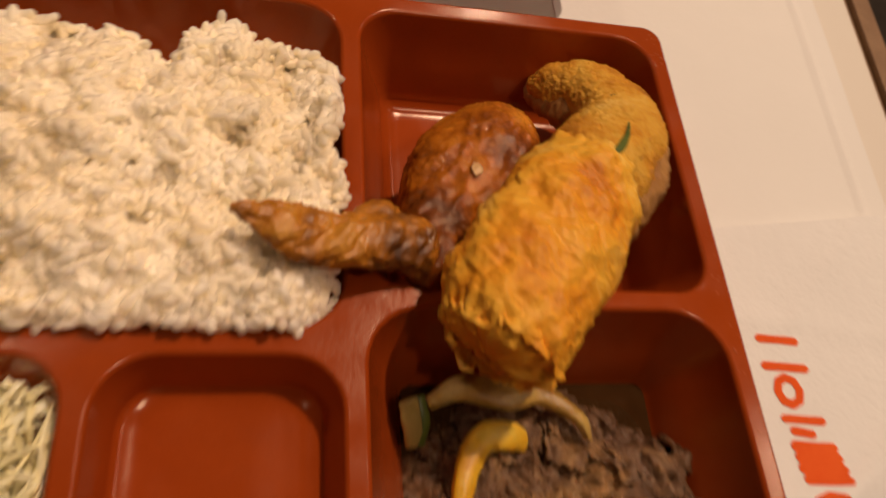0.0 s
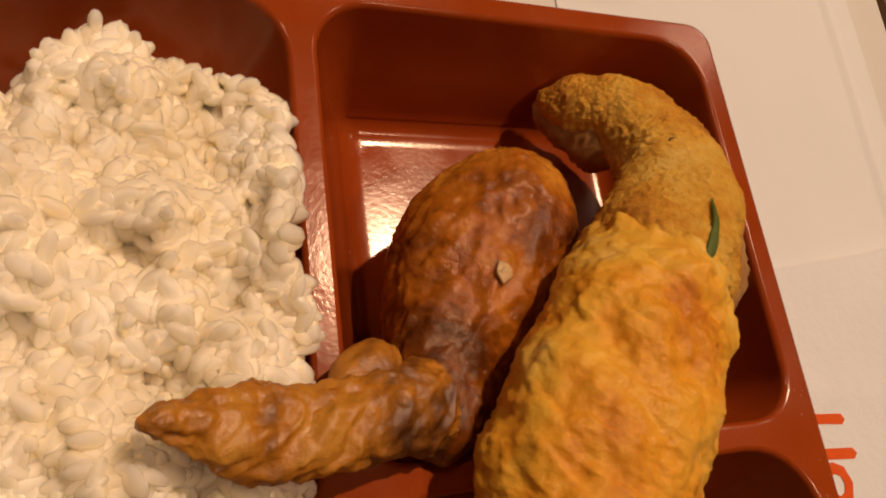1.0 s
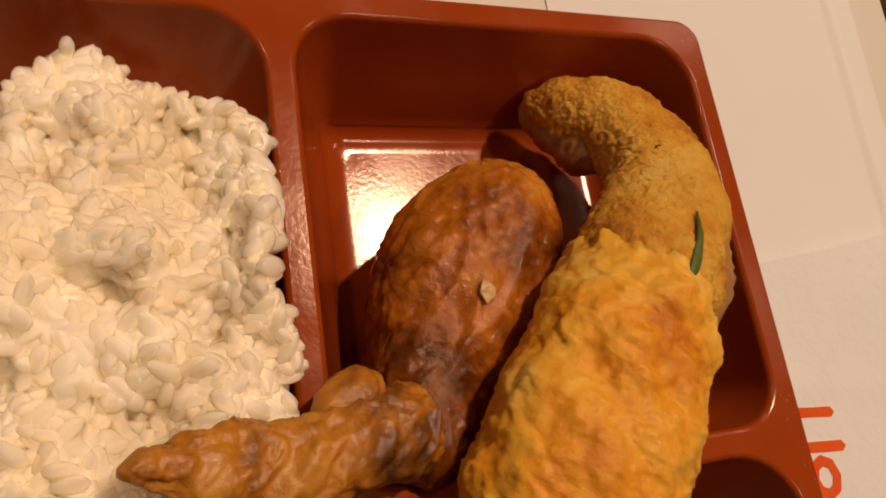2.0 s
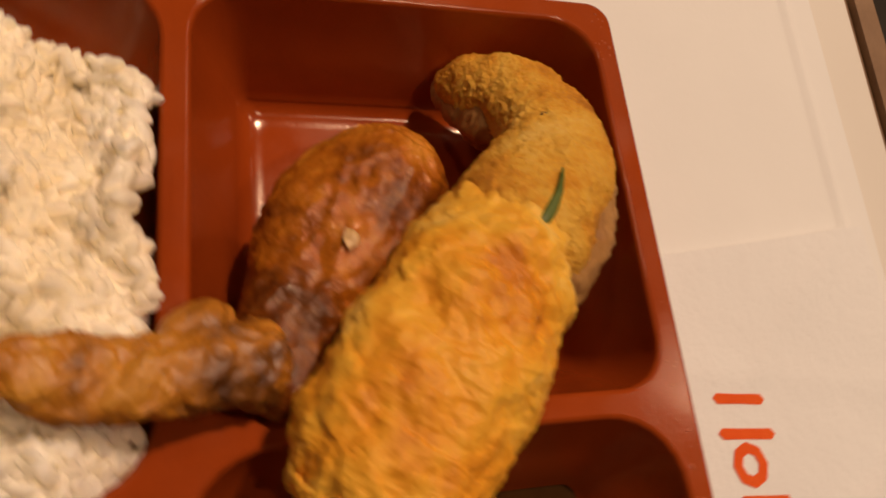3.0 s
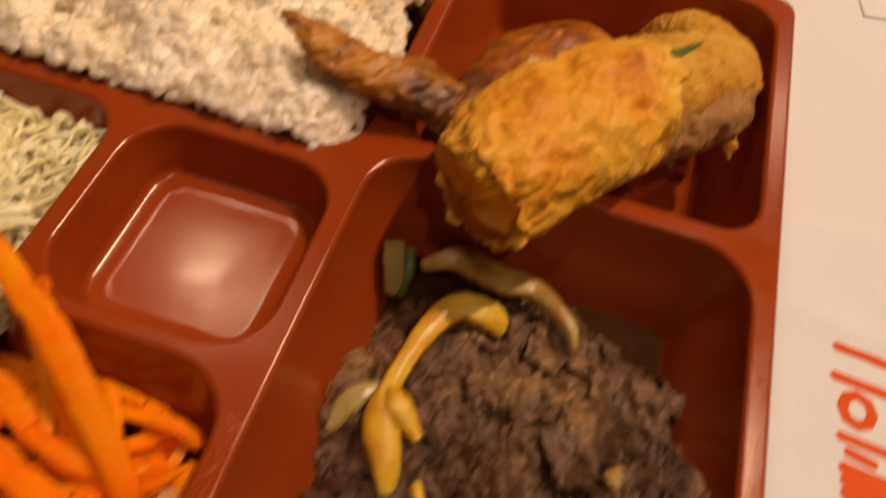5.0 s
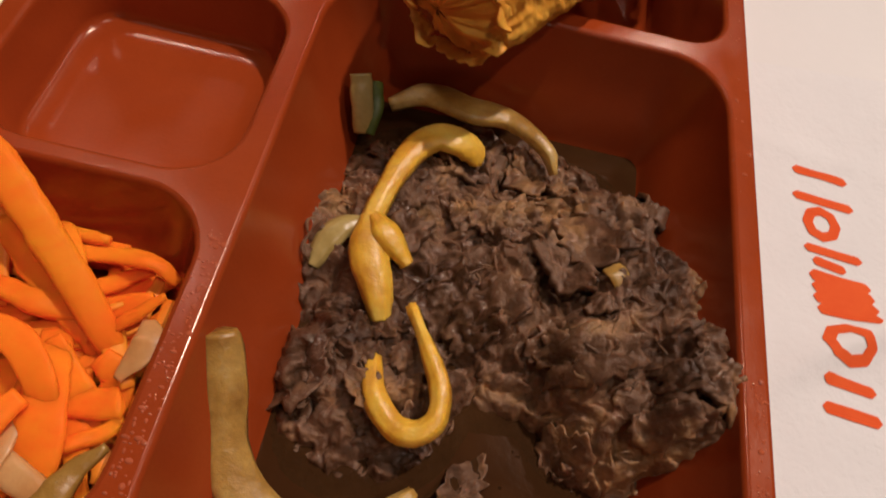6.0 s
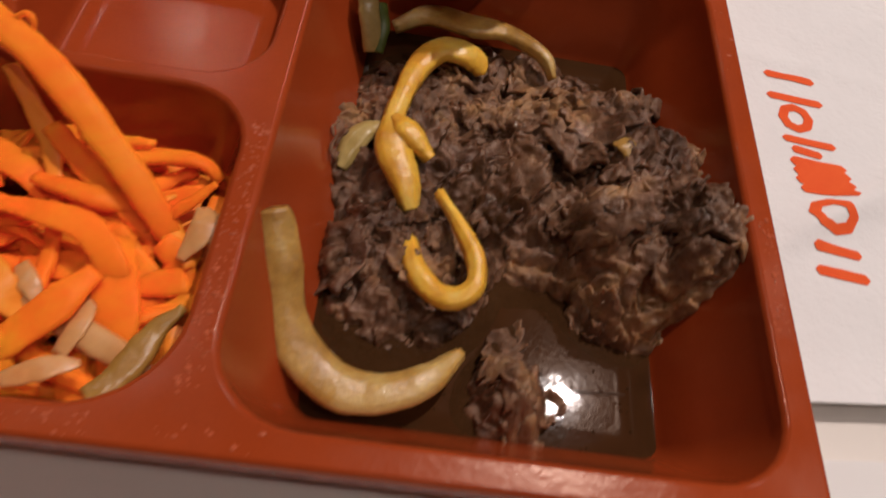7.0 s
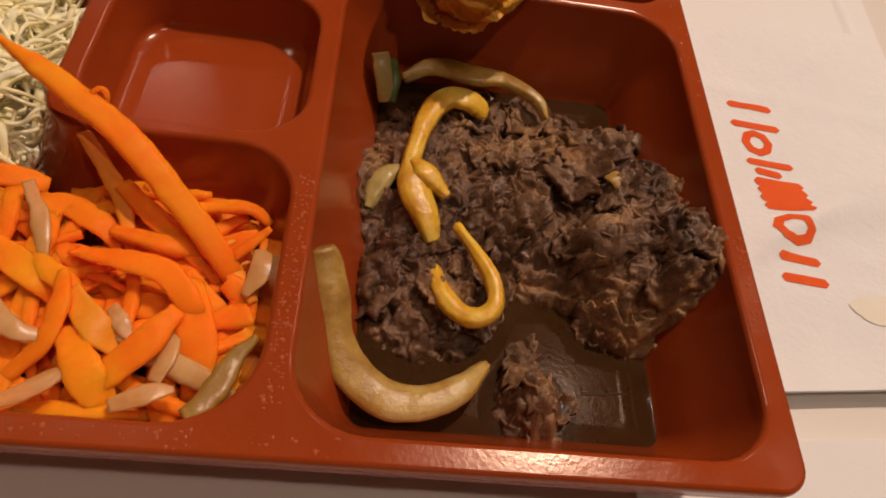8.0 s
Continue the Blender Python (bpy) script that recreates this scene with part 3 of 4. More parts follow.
def rice_height(x, y):
    base = 0.055 + 0.035 * rough_noise((x, y, 0), 3.2, 3, 2.0) + 0.055 * rough_noise((x, y, 0), 7, 3, 7.0)
    base -= 0.08 * max(0.0, rough_noise((x, y, 0), 9, 2, 12.0) - 0.12)  # crevices between the clumps
    base += 0.05 * math.exp(-(((x + 1.75) / 0.4) ** 2) - (((y - 0.3) / 0.3) ** 2))
    base -= 0.10 * math.exp(-(((x + 1.22) / 0.07) ** 2) - (((y - 0.58) / 0.09) ** 2))
    base -= 0.08 * math.exp(-(((x + 1.52) / 0.05) ** 2) - (((y - 0.68) / 0.10) ** 2))
    base -= 0.06 * max(0.0, (y - 0.45) / 0.4)
    back = rice_back(x) - y
    base = min(base, -0.02 + 2.0 * max(back, -0.2) ** 0.8 - 0.10 if back > 0 else -0.12 + 2.5 * back)
    base = min(base, 0.02 + 0.9 * max(0.0, y + 0.115) + 0.02 * rough_noise((x, y, 0), 8, 2))
    base = min(base, 0.03 + 1.5 * max(0.0, -1.058 - x) + (0.015 if y < 0.5 else 0.0))
    base = min(base, -0.12 + 1.5 * max(0.0, x + 2.85))
    corner = math.hypot(x + 1.02, y + 0.16)
    base = min(base, -0.10 + 1.4 * max(0.0, corner - 0.08))
    return max(base, -0.31)


def grain_shape(rings=6, m=6):
    verts, faces = [], []
    for i in range(rings):
        u = -1 + 2 * (i + 0.35) / (rings - 0.3)
        r = math.sqrt(max(0.0, 1 - abs(u) ** 2.1)) * (1 - 0.18 * u)
        for j in range(m):
            a = 2 * math.pi * j / m
            verts.append((u, r * math.cos(a) + 0.12 * u * u, r * math.sin(a) * 0.85))
    faces = [(i * m + j, i * m + (j + 1) % m, (i + 1) * m + (j + 1) % m, (i + 1) * m + j) for i in range(rings - 1) for j in range(m)]
    verts += [(-1.0, 0.12, 0), (1.0, 0.12, 0)]
    faces += [(rings * m, (j + 1) % m, j) for j in range(m)] + [(rings * m + 1, (rings - 1) * m + j, (rings - 1) * m + (j + 1) % m) for j in range(m)]
    return np.array(verts), faces


def make_rice():
    rng = random.Random(11)
    gv, gf = grain_shape()
    gf = [list(f) for f in gf]
    blocks, faces, k = [], [], 0
    x0, x1, y0, y1 = -2.25, -1.052, -0.118, 0.84
    count = 0
    taken, near, tries = {}, 0.0128, 0
    while count < 8500 and tries < 90000:
        tries += 1
        x, y = rng.uniform(x0, x1), rng.uniform(y0, y1)
        cell = (int(x // near), int(y // near))
        if any(math.hypot(x - px, y - py) < near for i in (-1, 0, 1) for j in (-1, 0, 1) for px, py in taken.get((cell[0] + i, cell[1] + j), ())):
            continue
        h = rice_height(x, y)
        if h < -0.28 or x > -1.072 - 0.045 * rough_noise((0, y, 0), 9, 3, 6.0):
            continue
        taken.setdefault(cell, []).append((x, y))
        e = 0.02
        slope = Vector(((rice_height(x - e, y) - rice_height(x + e, y)) / (2 * e), (rice_height(x, y - e) - rice_height(x, y + e)) / (2 * e), 1.0)).normalized()
        tip = rng.gauss(0.0, 0.38) if rng.random() < 0.82 else rng.uniform(-1.3, 1.3)
        turn = slope.to_track_quat("Z", "Y").to_matrix() @ Matrix.Rotation(rng.uniform(0, 6.28), 3, "Z") @ Matrix.Rotation(tip, 3, "Y") @ Matrix.Rotation(rng.uniform(0, 6.28), 3, "X")
        size = rng.uniform(0.88, 1.15)
        dims = np.array([0.0255 * size, 0.0146 * rng.uniform(0.9, 1.15) * size, 0.0146 * size])
        pts = (gv * dims) @ np.array(turn).T + (x, y, h + 0.002 + rng.uniform(-0.010, 0.014))
        blocks.append(pts)
        faces += [[q + k for q in f] for f in gf]
        k += len(gv)
        count += 1
    heap = mesh_object("cooked_rice", np.vstack(blocks), faces, rice_mat, base=(-1.7, 0.35, -0.315))
    tagged(heap, "heap of sticky white cooked rice in the tray's large compartment", "rice", kind="stuff")
    nx, ny = 120, 80
    verts = []
    for j in range(ny + 1):
        for i in range(nx + 1):
            x, y = -2.88 + 1.770 * i / nx, -0.11 + 0.98 * j / ny
            verts.append((x, y, max(rice_height(x, y) - 0.009 + 0.006 * rough_noise((x, y, 0), 22, 2, 4.0), -0.311)))
    quads = [(j * (nx + 1) + i, j * (nx + 1) + i + 1, (j + 1) * (nx + 1) + i + 1, (j + 1) * (nx + 1) + i) for j in range(ny) for i in range(nx)]
    quads = [q for q in quads if max(verts[p][2] for p in q) > -0.30]
    mesh_object("rice_bed", verts, quads, rice_core, heap)


make_rice()


# ---------------------------------------------------------------- chicken wing
def skin_relief(p, out, u, a):
    along = (p[0] * 0.55 + p[1] * 0.45, (p[1] - p[0]) * 0.5, p[2])
    return 0.012 * rough_noise(p, 4, 2, 3.0) + 0.0040 * crust(along, 12, 1.0, 0.6, 3) + 0.0080 * crust((along[0] * 0.45, along[1], p[2]), 30, 5.0, 0.8, 3) + 0.0022 * rough_noise(p, 60, 3, 9.0)


wing = thing("chicken_wing", (-0.75, 0.25, -0.31), "roasted brown chicken wing lying bent across the tray's divider", "chicken")
DRUM = [(-0.545, 0.60, -0.085, 0.02, 0.02), (-0.555, 0.57, -0.085, 0.09, 0.08), (-0.60, 0.49, -0.075, 0.155, 0.125), (-0.670, 0.385, -0.075, 0.182, 0.14), (-0.738, 0.28, -0.075, 0.165, 0.138),
        (-0.790, 0.195, -0.058, 0.128, 0.12), (-0.822, 0.125, -0.030, 0.098, 0.092), (-0.842, 0.065, -0.003, 0.078, 0.070), (-0.852, 0.015, 0.012, 0.056, 0.050), (-0.855, -0.015, 0.018, 0.010, 0.010)]
v, f = tube(DRUM, 170, 130, skin_relief)
mesh_object("drumette", v, f, skin, wing)
FLAT = [(-0.815, 0.09, 0.02, 0.03, 0.03), (-0.86, 0.085, 0.03, 0.075, 0.06), (-0.94, 0.08, 0.065, 0.066, 0.052), (-1.02, 0.066, 0.09, 0.062, 0.046), (-1.10, 0.060, 0.11, 0.066, 0.042), (-1.18, 0.064, 0.135, 0.062, 0.038),
        (-1.25, 0.074, 0.165, 0.044, 0.028), (-1.295, 0.083, 0.19, 0.020, 0.018), (-1.315, 0.087, 0.205, 0.004, 0.004)]
v, f = tube(FLAT, 150, 90, lambda p, out, u, a: 0.013 * crust((p[0] * 0.4, p[1], p[2]), 9, 6.0, 0.6, 3) + skin_relief(p, out, u, a))
mesh_object("wing_tip", v, f, scorched, wing, label="ochre wing tip scorched dark brown")
v, f = tube([(-0.92, 0.14, 0.04, 0.012, 0.012), (-0.96, 0.145, 0.055, 0.05, 0.035), (-1.01, 0.125, 0.075, 0.04, 0.03), (-1.05, 0.10, 0.09, 0.012, 0.012)], 40, 30, skin_relief)
mesh_object("skin_fold", v, f, scorched, wing)
v, f = tube([(-0.732 + 0.022 * math.cos(b), 0.304 + 0.012 * math.sin(b * 1.3), 0.070, 0.013, 0.004) for b in (-1.2, -0.4, 0.4, 1.2)], 16, 10, lambda p, o, u, a: 0.005 * rough_noise(p, 50, 3))
mesh_object("fat_flake", v, f, flake_mat, wing, label="pale flake of fat")


# ---------------------------------------------------------------- fried egg roll
def layers(p, scale, steps, shift):
    """Thin flaking layers with a crisp edge: noise cut into steps, about -0.5 to 0.5."""
    q = Vector((p[0] * scale + shift, p[1] * scale - shift, p[2] * scale + shift * 0.3))
    t = (noise.noise(q + 0.5 * noise.noise_vector(q * 2.3)) + 0.25 * noise.noise(q * 3.7) + 1) * steps / 2
    e = t - math.floor(t)
    return (math.floor(t) + min(1.0, max(0.0, (e - 0.80) / 0.20)) ** 2 + 0.25 * e) * 2 / steps - 1


def batter_relief(p, out, u, a):
    along = (p[0] * 0.75 + p[1] * 0.25, p[1] * 0.75 + p[0] * 0.25, p[2])
    return 0.016 * rough_noise(p, 5.0, 2, 6.0) + 0.013 * layers(along, 4.2, 5, 4.0) + 0.007 * rough_noise(p, 13, 3, 9.0) + 0.006 * layers(p, 9.0, 4, 7.0) + 0.0034 * rough_noise(p, 34, 4, 2.0)


def crumb_relief(p, out, u, a):
    bare = min(1.0, max(0.0, (u - 0.50) / 0.15)) * min(1.0, max(0.0, -math.sin(a) * 1.2 - 0.15 + 0.5 * rough_noise(p, 6, 3, 1.0)))
    return -0.035 * bare + 0.016 * rough_noise(p, 5.0, 3, 6.0) + 0.010 * layers(p, 4.5, 5, 2.0) + 0.0045 * rough_noise(p, 70, 5, 2.0)


roll = thing("fried_egg_roll", (-0.45, 0.25, -0.25), "golden fried egg roll resting over the tray's divider and the chicken", "egg roll")
UPPER = [(-0.415, 0.835, -0.165, 0.010, 0.010), (-0.395, 0.808, -0.145, 0.045, 0.040), (-0.345, 0.765, -0.105, 0.080, 0.075), (-0.275, 0.705, -0.055, 0.105, 0.090), (-0.225, 0.610, -0.02, 0.122, 0.100), (-0.235, 0.50, 0.015, 0.132, 0.110),
         (-0.287, 0.415, 0.053, 0.141, 0.118), (-0.350, 0.348, 0.080, 0.148, 0.123), (-0.410, 0.280, 0.092, 0.146, 0.118), (-0.450, 0.232, 0.092, 0.10, 0.08), (-0.465, 0.215, 0.090, 0.02, 0.02)]
v, f = tube(UPPER, 230, 150, crumb_relief)
mesh_object("upper_half", v, f, breaded, roll, label="crumbed tan upper half")


def lower_relief(p, out, u, a):
    edge = max(0.0, 1 - u / 0.16) * 0.050 * rough_noise((math.cos(a), math.sin(a), 0), 3.5, 3, 8.0)
    seam = max(0.0, 1 - (1 - u) / 0.10) * 0.026 * rough_noise((math.cos(a), math.sin(a), 4), 2.5, 3, 5.0)
    open_side = max(0.0, math.cos(a + 0.5))  # torn open, slanting, on one side
    seam -= 0.080 * min(1.0, max(0.0, (u - 0.90 + 0.15 * open_side) / 0.03)) * open_side**0.5
    return 1.15 * batter_relief(p, out, u, a) + edge + seam


LOWER = [(-0.750, -0.222, 0.105, 0.020, 0.020), (-0.742, -0.212, 0.107, 0.080, 0.070), (-0.727, -0.188, 0.112, 0.130, 0.112), (-0.700, -0.145, 0.118, 0.163, 0.137), (-0.655, -0.06, 0.125, 0.186, 0.146),
         (-0.595, 0.03, 0.125, 0.190, 0.145), (-0.535, 0.11, 0.118, 0.190, 0.142), (-0.480, 0.185, 0.108, 0.186, 0.140), (-0.445, 0.23, 0.103, 0.177, 0.139), (-0.415, 0.268, 0.099, 0.165, 0.131), (-0.395, 0.293, 0.095, 0.150, 0.120), (-0.385, 0.305, 0.092, 0.09, 0.07), (-0.380, 0.310, 0.09, 0.02, 0.02)]
v, f = tube(LOWER, 240, 170, lower_relief)
mesh_object("lower_half", v, f, batter, roll)
v, f = tube([(-0.47, 0.20, 0.06, 0.05, 0.05), (-0.435, 0.245, 0.062, 0.142, 0.105), (-0.395, 0.29, 0.058, 0.142, 0.105), (-0.370, 0.32, 0.055, 0.136, 0.10), (-0.355, 0.34, 0.06, 0.03, 0.03)], 40, 60, lambda p, o, u, a: 0.008 * rough_noise(p, 14, 4, 2.0))
mesh_object("filling", v, f, filling, roll, label="pale brown minced filling in the split")
v, f = tube([(-0.515, 0.080, 0.07, 0.03, 0.03), (-0.470, 0.135, 0.075, 0.125, 0.110), (-0.395, 0.220, 0.060, 0.128, 0.110), (-0.330, 0.285, 0.045, 0.130, 0.112), (-0.262, 0.360, 0.020, 0.126, 0.112), (-0.205, 0.440, -0.015, 0.110, 0.100), (-0.180, 0.50, -0.045, 0.03, 0.03)], 90, 80,
            lambda p, o, u, a: 0.014 * rough_noise(p, 9, 3, 2.0) + 0.010 * crust(p, 18, 2.0, 0.6, 3) + 0.004 * rough_noise(p, 50, 3))
mesh_object("filling", v, f, filling, roll, label="brown filling laid bare under the torn batter")
v, f = tube([(-0.315, 0.400, 0.190, 0.003, 0.003), (-0.340, 0.350, 0.210, 0.006, 0.003), (-0.372, 0.300, 0.223, 0.010, 0.003), (-0.405, 0.262, 0.230, 0.007, 0.003), (-0.425, 0.235, 0.232, 0.004, 0.003)], 24, 10, lambda p, o, u, a: 0.003 * rough_noise(p, 30, 2))
mesh_object("spring_onion", v, f, leaf_mat, roll, label="green spring onion shred")
v, f = tube([(-0.565, 0.285, 0.150, 0.008, 0.006), (-0.545, 0.305, 0.157, 0.020, 0.010), (-0.520, 0.32, 0.158, 0.008, 0.006)], 16, 10)
mesh_object("spring_onion", v, f, crumb_mat, roll, label="dark green herb bit")
v, f = tube([(-0.29, 0.562, 0.078, 0.006, 0.006), (-0.275, 0.575, 0.082, 0.014, 0.008), (-0.26, 0.585, 0.078, 0.006, 0.005)], 14, 10)
mesh_object("spring_onion", v, f, crumb_mat, roll, label="dark green herb bit")
v, f = tube([(-0.20, 0.37, 0.02, 0.03, 0.02), (-0.155, 0.335, -0.02, 0.030, 0.020), (-0.135, 0.322, -0.055, 0.020, 0.016), (-0.128, 0.318, -0.085, 0.006, 0.006)], 40, 24, lambda p, o, u, a: 0.014 * crust(p, 16, 3.0, 0.8, 3) + 0.006 * rough_noise(p, 40, 3))
mesh_object("batter_drip", v, f, batter, roll)
# Darker part added where the inner side of the tip lies in shade.
v, f = tube([(-0.418, 0.815, -0.175, 0.02, 0.02), (-0.395, 0.775, -0.165, 0.045, 0.040), (-0.350, 0.715, -0.135, 0.065, 0.060), (-0.305, 0.650, -0.100, 0.070, 0.070), (-0.285, 0.60, -0.09, 0.02, 0.02)], 50, 40, lambda p, o, u, a: 0.010 * crust(p, 16, 3.0, 0.6, 3) + 0.004 * rough_noise(p, 50, 3))
mesh_object("filling", v, f, filling, roll, label="grey-brown filling part standing for shade on the tip's inner side")
# loose breading that stands off the batter
rng = random.Random(17)
bits = []
for ctrl, lo, hi, count in ((UPPER, 8, 108, 900),):
    line = spline(ctrl, 120)
    way = np.gradient(line[:, :3], axis=0)
    for _ in range(count):
        i = rng.randint(lo, hi)
        d = way[i] / np.linalg.norm(way[i])
        side = np.cross(d, (0, 0, 1))
        side /= np.linalg.norm(side)
        up = np.cross(side, d)
        a = rng.uniform(-0.9, math.pi + 0.9)
        off = side * math.cos(a) * line[i, 3] + up * math.sin(a) * line[i, 4]
        out = off / np.linalg.norm(off)
        p = line[i, :3] + off
        p = p + out * crumb_relief(p, out, 0, a)
        r = rng.uniform(0.0012, 0.0030)
        p = p - out * r * 0.3
        axes = np.array(Euler((rng.uniform(0, 6), rng.uniform(0, 6), rng.uniform(0, 6))).to_matrix())
        q = np.array([(1.3, 0, 0), (-0.7, 0.9, 0), (-0.6, -0.8, 0.2), (0, 0, 0.7), (0.1, 0, -0.6)]) * np.array([rng.uniform(0.7, 1.5) for _ in range(3)])
        bits.append((p + r * q @ axes.T, [(0, 1, 3), (1, 2, 3), (2, 0, 3), (1, 0, 4), (2, 1, 4), (0, 2, 4)]))
v, f = joined(bits)
tagged(mesh_object("breading", v, f, breaded, roll, smooth=False), kind="stuff")
# torn flaps of skin round the open end
rng = random.Random(3)
for k in range(16):
    a = k * 0.4 + rng.uniform(-0.15, 0.15)
    c = np.array([-0.725 + 0.13 * math.cos(a) * 0.85, -0.190 - 0.13 * math.cos(a) * 0.5, 0.115 + 0.12 * math.sin(a)])
    t = np.array([-math.sin(a) * 0.85, math.sin(a) * 0.5, math.cos(a)]) * 0.055
    s0 = rng.uniform(0, 40)
    v, f = tube([(*(c - t), 0.010, 0.004), (*(c + np.array([rng.uniform(-0.02, 0.012), rng.uniform(-0.035, 0.0), rng.uniform(-0.02, 0.01)])), rng.uniform(0.014, 0.026), 0.005), (*(c + t * rng.uniform(0.5, 1.0)), 0.008, 0.004)], 26, 18, lambda p, o, u, b: 0.013 * crust(p, 20, s0, 0.8, 3), twist=rng.uniform(-1, 1))
    mesh_object("skin_flap", v, f, batter, roll)

# crumbs on the compartment floor
v, f = tube([(-0.70, 0.60, -0.311, 0.004, 0.004), (-0.694, 0.603, -0.308, 0.006, 0.005), (-0.688, 0.605, -0.311, 0.003, 0.003)], 8, 8)
tagged(mesh_object("crumb", v, f, crumb_mat, base=(-0.694, 0.603, -0.315)), "tiny dark crumb on the compartment floor", "crumb")


# ---------------------------------------------------------------- beef with onions
def bump2(x, y, cx, cy, rx, ry, h, power=2.0):
    d = math.hypot((x - cx) / rx, (y - cy) / ry)
    return h * max(0.0, 1 - d**power)


def beef_height(x, y):
    n = 0.030 * rough_noise((x, y, 0), 6, 3, 1.0)
    h = max(bump2(x, y, -0.20, -0.74, 0.25, 0.33, 0.25 + n, 3.0), bump2(x, y, -0.36, -0.62, 0.34, 0.34, 0.17 + n, 2.5), bump2(x, y, -0.67, -0.55, 0.33, 0.34, 0.115 + n, 2.5),
            bump2(x, y, -0.72, -0.90, 0.24, 0.26, 0.105 + n, 2.5), bump2(x, y, -0.485, -1.195, 0.105, 0.125, 0.095 + n, 2.0), bump2(x, y, -0.10, -0.84, 0.16, 0.21, 0.30 + n, 3.0),
            bump2(x, y, -0.53, -0.55, 0.48, 0.42, 0.062 + n, 6.0), bump2(x, y, -0.20, -0.43, 0.13, 0.13, 0.15 + n, 2.5), bump2(x, y, -0.90, -0.62, 0.09, 0.20, 0.14 + n, 2.5), bump2(x, y, -0.08, -0.66, 0.07, 0.10, 0.25 + n, 2.5))
    return -0.315 + h


broth_loop = rounded(CELLS[2][0], CELLS[2][1], 0.095)
bm = bmesh.new()
bm.faces.new([bm.verts.new((*p, -0.272)) for p in broth_loop]).smooth = False
tagged(bm_object("broth", bm, broth_mat, base=(-0.53, -0.73, -0.315)), "thin pool of brown meat broth in the compartment", "broth")

# beads of fat afloat on the broth
random.seed(9)
beads = []
for _ in range(70):
    x, y, r = random.uniform(-0.66, -0.12), random.uniform(-1.29, -0.98), random.uniform(0.0015, 0.0045)
    v = [(x + r * math.cos(a) * k, y + r * math.sin(a) * k, -0.272 + h * r) for k, h in ((1.0, 0.02), (0.75, 0.35), (0.35, 0.5)) for a in np.linspace(0, 2 * math.pi, 9)[:-1]]
    f = [(8 * q + i, 8 * q + (i + 1) % 8, 8 * q + 8 + (i + 1) % 8, 8 * q + 8 + i) for q in (0, 1) for i in range(8)] + [tuple(range(16, 24))]
    beads.append((np.array(v), f))
v, f = joined(beads)
tagged(mesh_object("fat_beads", v, f, broth_mat, base=(-0.4, -1.15, -0.272)), "tiny beads of fat floating on the brown broth", "fat", kind="stuff")

beef = thing("shaved_beef", (-0.5, -0.7, -0.315), "heap of stewed grey-brown shaved beef lying in broth", "beef")
nx, ny = 250, 290
grid = []
for j in range(ny + 1):
    for i in range(nx + 1):
        x, y = -0.97 + 0.95 * i / nx, -1.33 + 1.12 * j / ny
        h = beef_height(x, y)
        k = min(1.0, max(0.0, (h + 0.315) / 0.05))
        h += k * (0.020 * rough_noise((x, y, h), 6, 2, 3.0) + 0.044 * lumps((x, y, h), 9, 2.0) + 0.022 * lumps((x, y, h), 22, 5.0) + 0.011 * lumps((x, y, h), 52, 8.0) - 0.022) - 0.004
        grid.append((x + k * 0.016 * rough_noise((x, y, 1), 22, 3, 7.0), y + k * 0.016 * rough_noise((x, y, 2), 22, 3, 8.0), h))
quads = [(j * (nx + 1) + i, j * (nx + 1) + i + 1, (j + 1) * (nx + 1) + i + 1, (j + 1) * (nx + 1) + i) for j in range(ny) for i in range(nx)]
quads = [q for q in quads if max(grid[p][2] for p in q) > -0.312]
mesh_object("meat_mound", grid, quads, beef_mat, beef)


def beef_slice(rng, x, y, size):
    """A thin, crumpled, ragged-edged piece of shaved meat draped over the heap."""
    rings, around = 9, 40
    s, turn, stretch = rng.uniform(0, 50), rng.uniform(0, 6.28), rng.uniform(0.45, 0.8)
    lift, curl = rng.uniform(-0.012, 0.006), rng.uniform(-0.8, 1.0)
    top = []
    for i in range(rings + 1):
        for j in range(around):
            a, k = 2 * math.pi * j / around, i / rings
            edge = 0.75 + 0.28 * rough_noise((math.cos(a), math.sin(a), 0), 1.4, 3, s) + 0.16 * rough_noise((math.cos(a), math.sin(a), 2), 5, 3, s)
            r = size * 0.5 * k * max(edge, 0.3)
            dx, dy = r * math.cos(a), r * math.sin(a) * stretch
            px, py = x + dx * math.cos(turn) - dy * math.sin(turn), y + dx * math.sin(turn) + dy * math.cos(turn)
            px, py = min(max(px, -0.955), -0.02), min(max(py, -1.30), -0.19)
            h = max(beef_height(px, py), -0.285) + lift
            h += 0.026 * lumps((px, py, 0), 10, s) + 0.020 * lumps((px, py, 0), 24, s + 5) + 0.009 * lumps((px, py, 0), 55, s + 9) + 0.012 * curl * k**4 * (0.6 + rough_noise((math.cos(a), math.sin(a), 3), 2.0, 2, s))
            top.append((px, py, h))
    n = len(top)
    thick = rng.uniform(0.012, 0.020)
    verts = top + [(px, py, h - thick) for px, py, h in top]
    quads = [(i * around + j, (i + 1) * around + j, (i + 1) * around + (j + 1) % around, i * around + (j + 1) % around) for i in range(rings) for j in range(around)]
    last = rings * around
    rim = [(last + j, n + last + j, n + last + (j + 1) % around, last + (j + 1) % around) for j in range(around)]
    return np.array(verts), quads + [tuple(n + q for q in reversed(f)) for f in quads] + rim


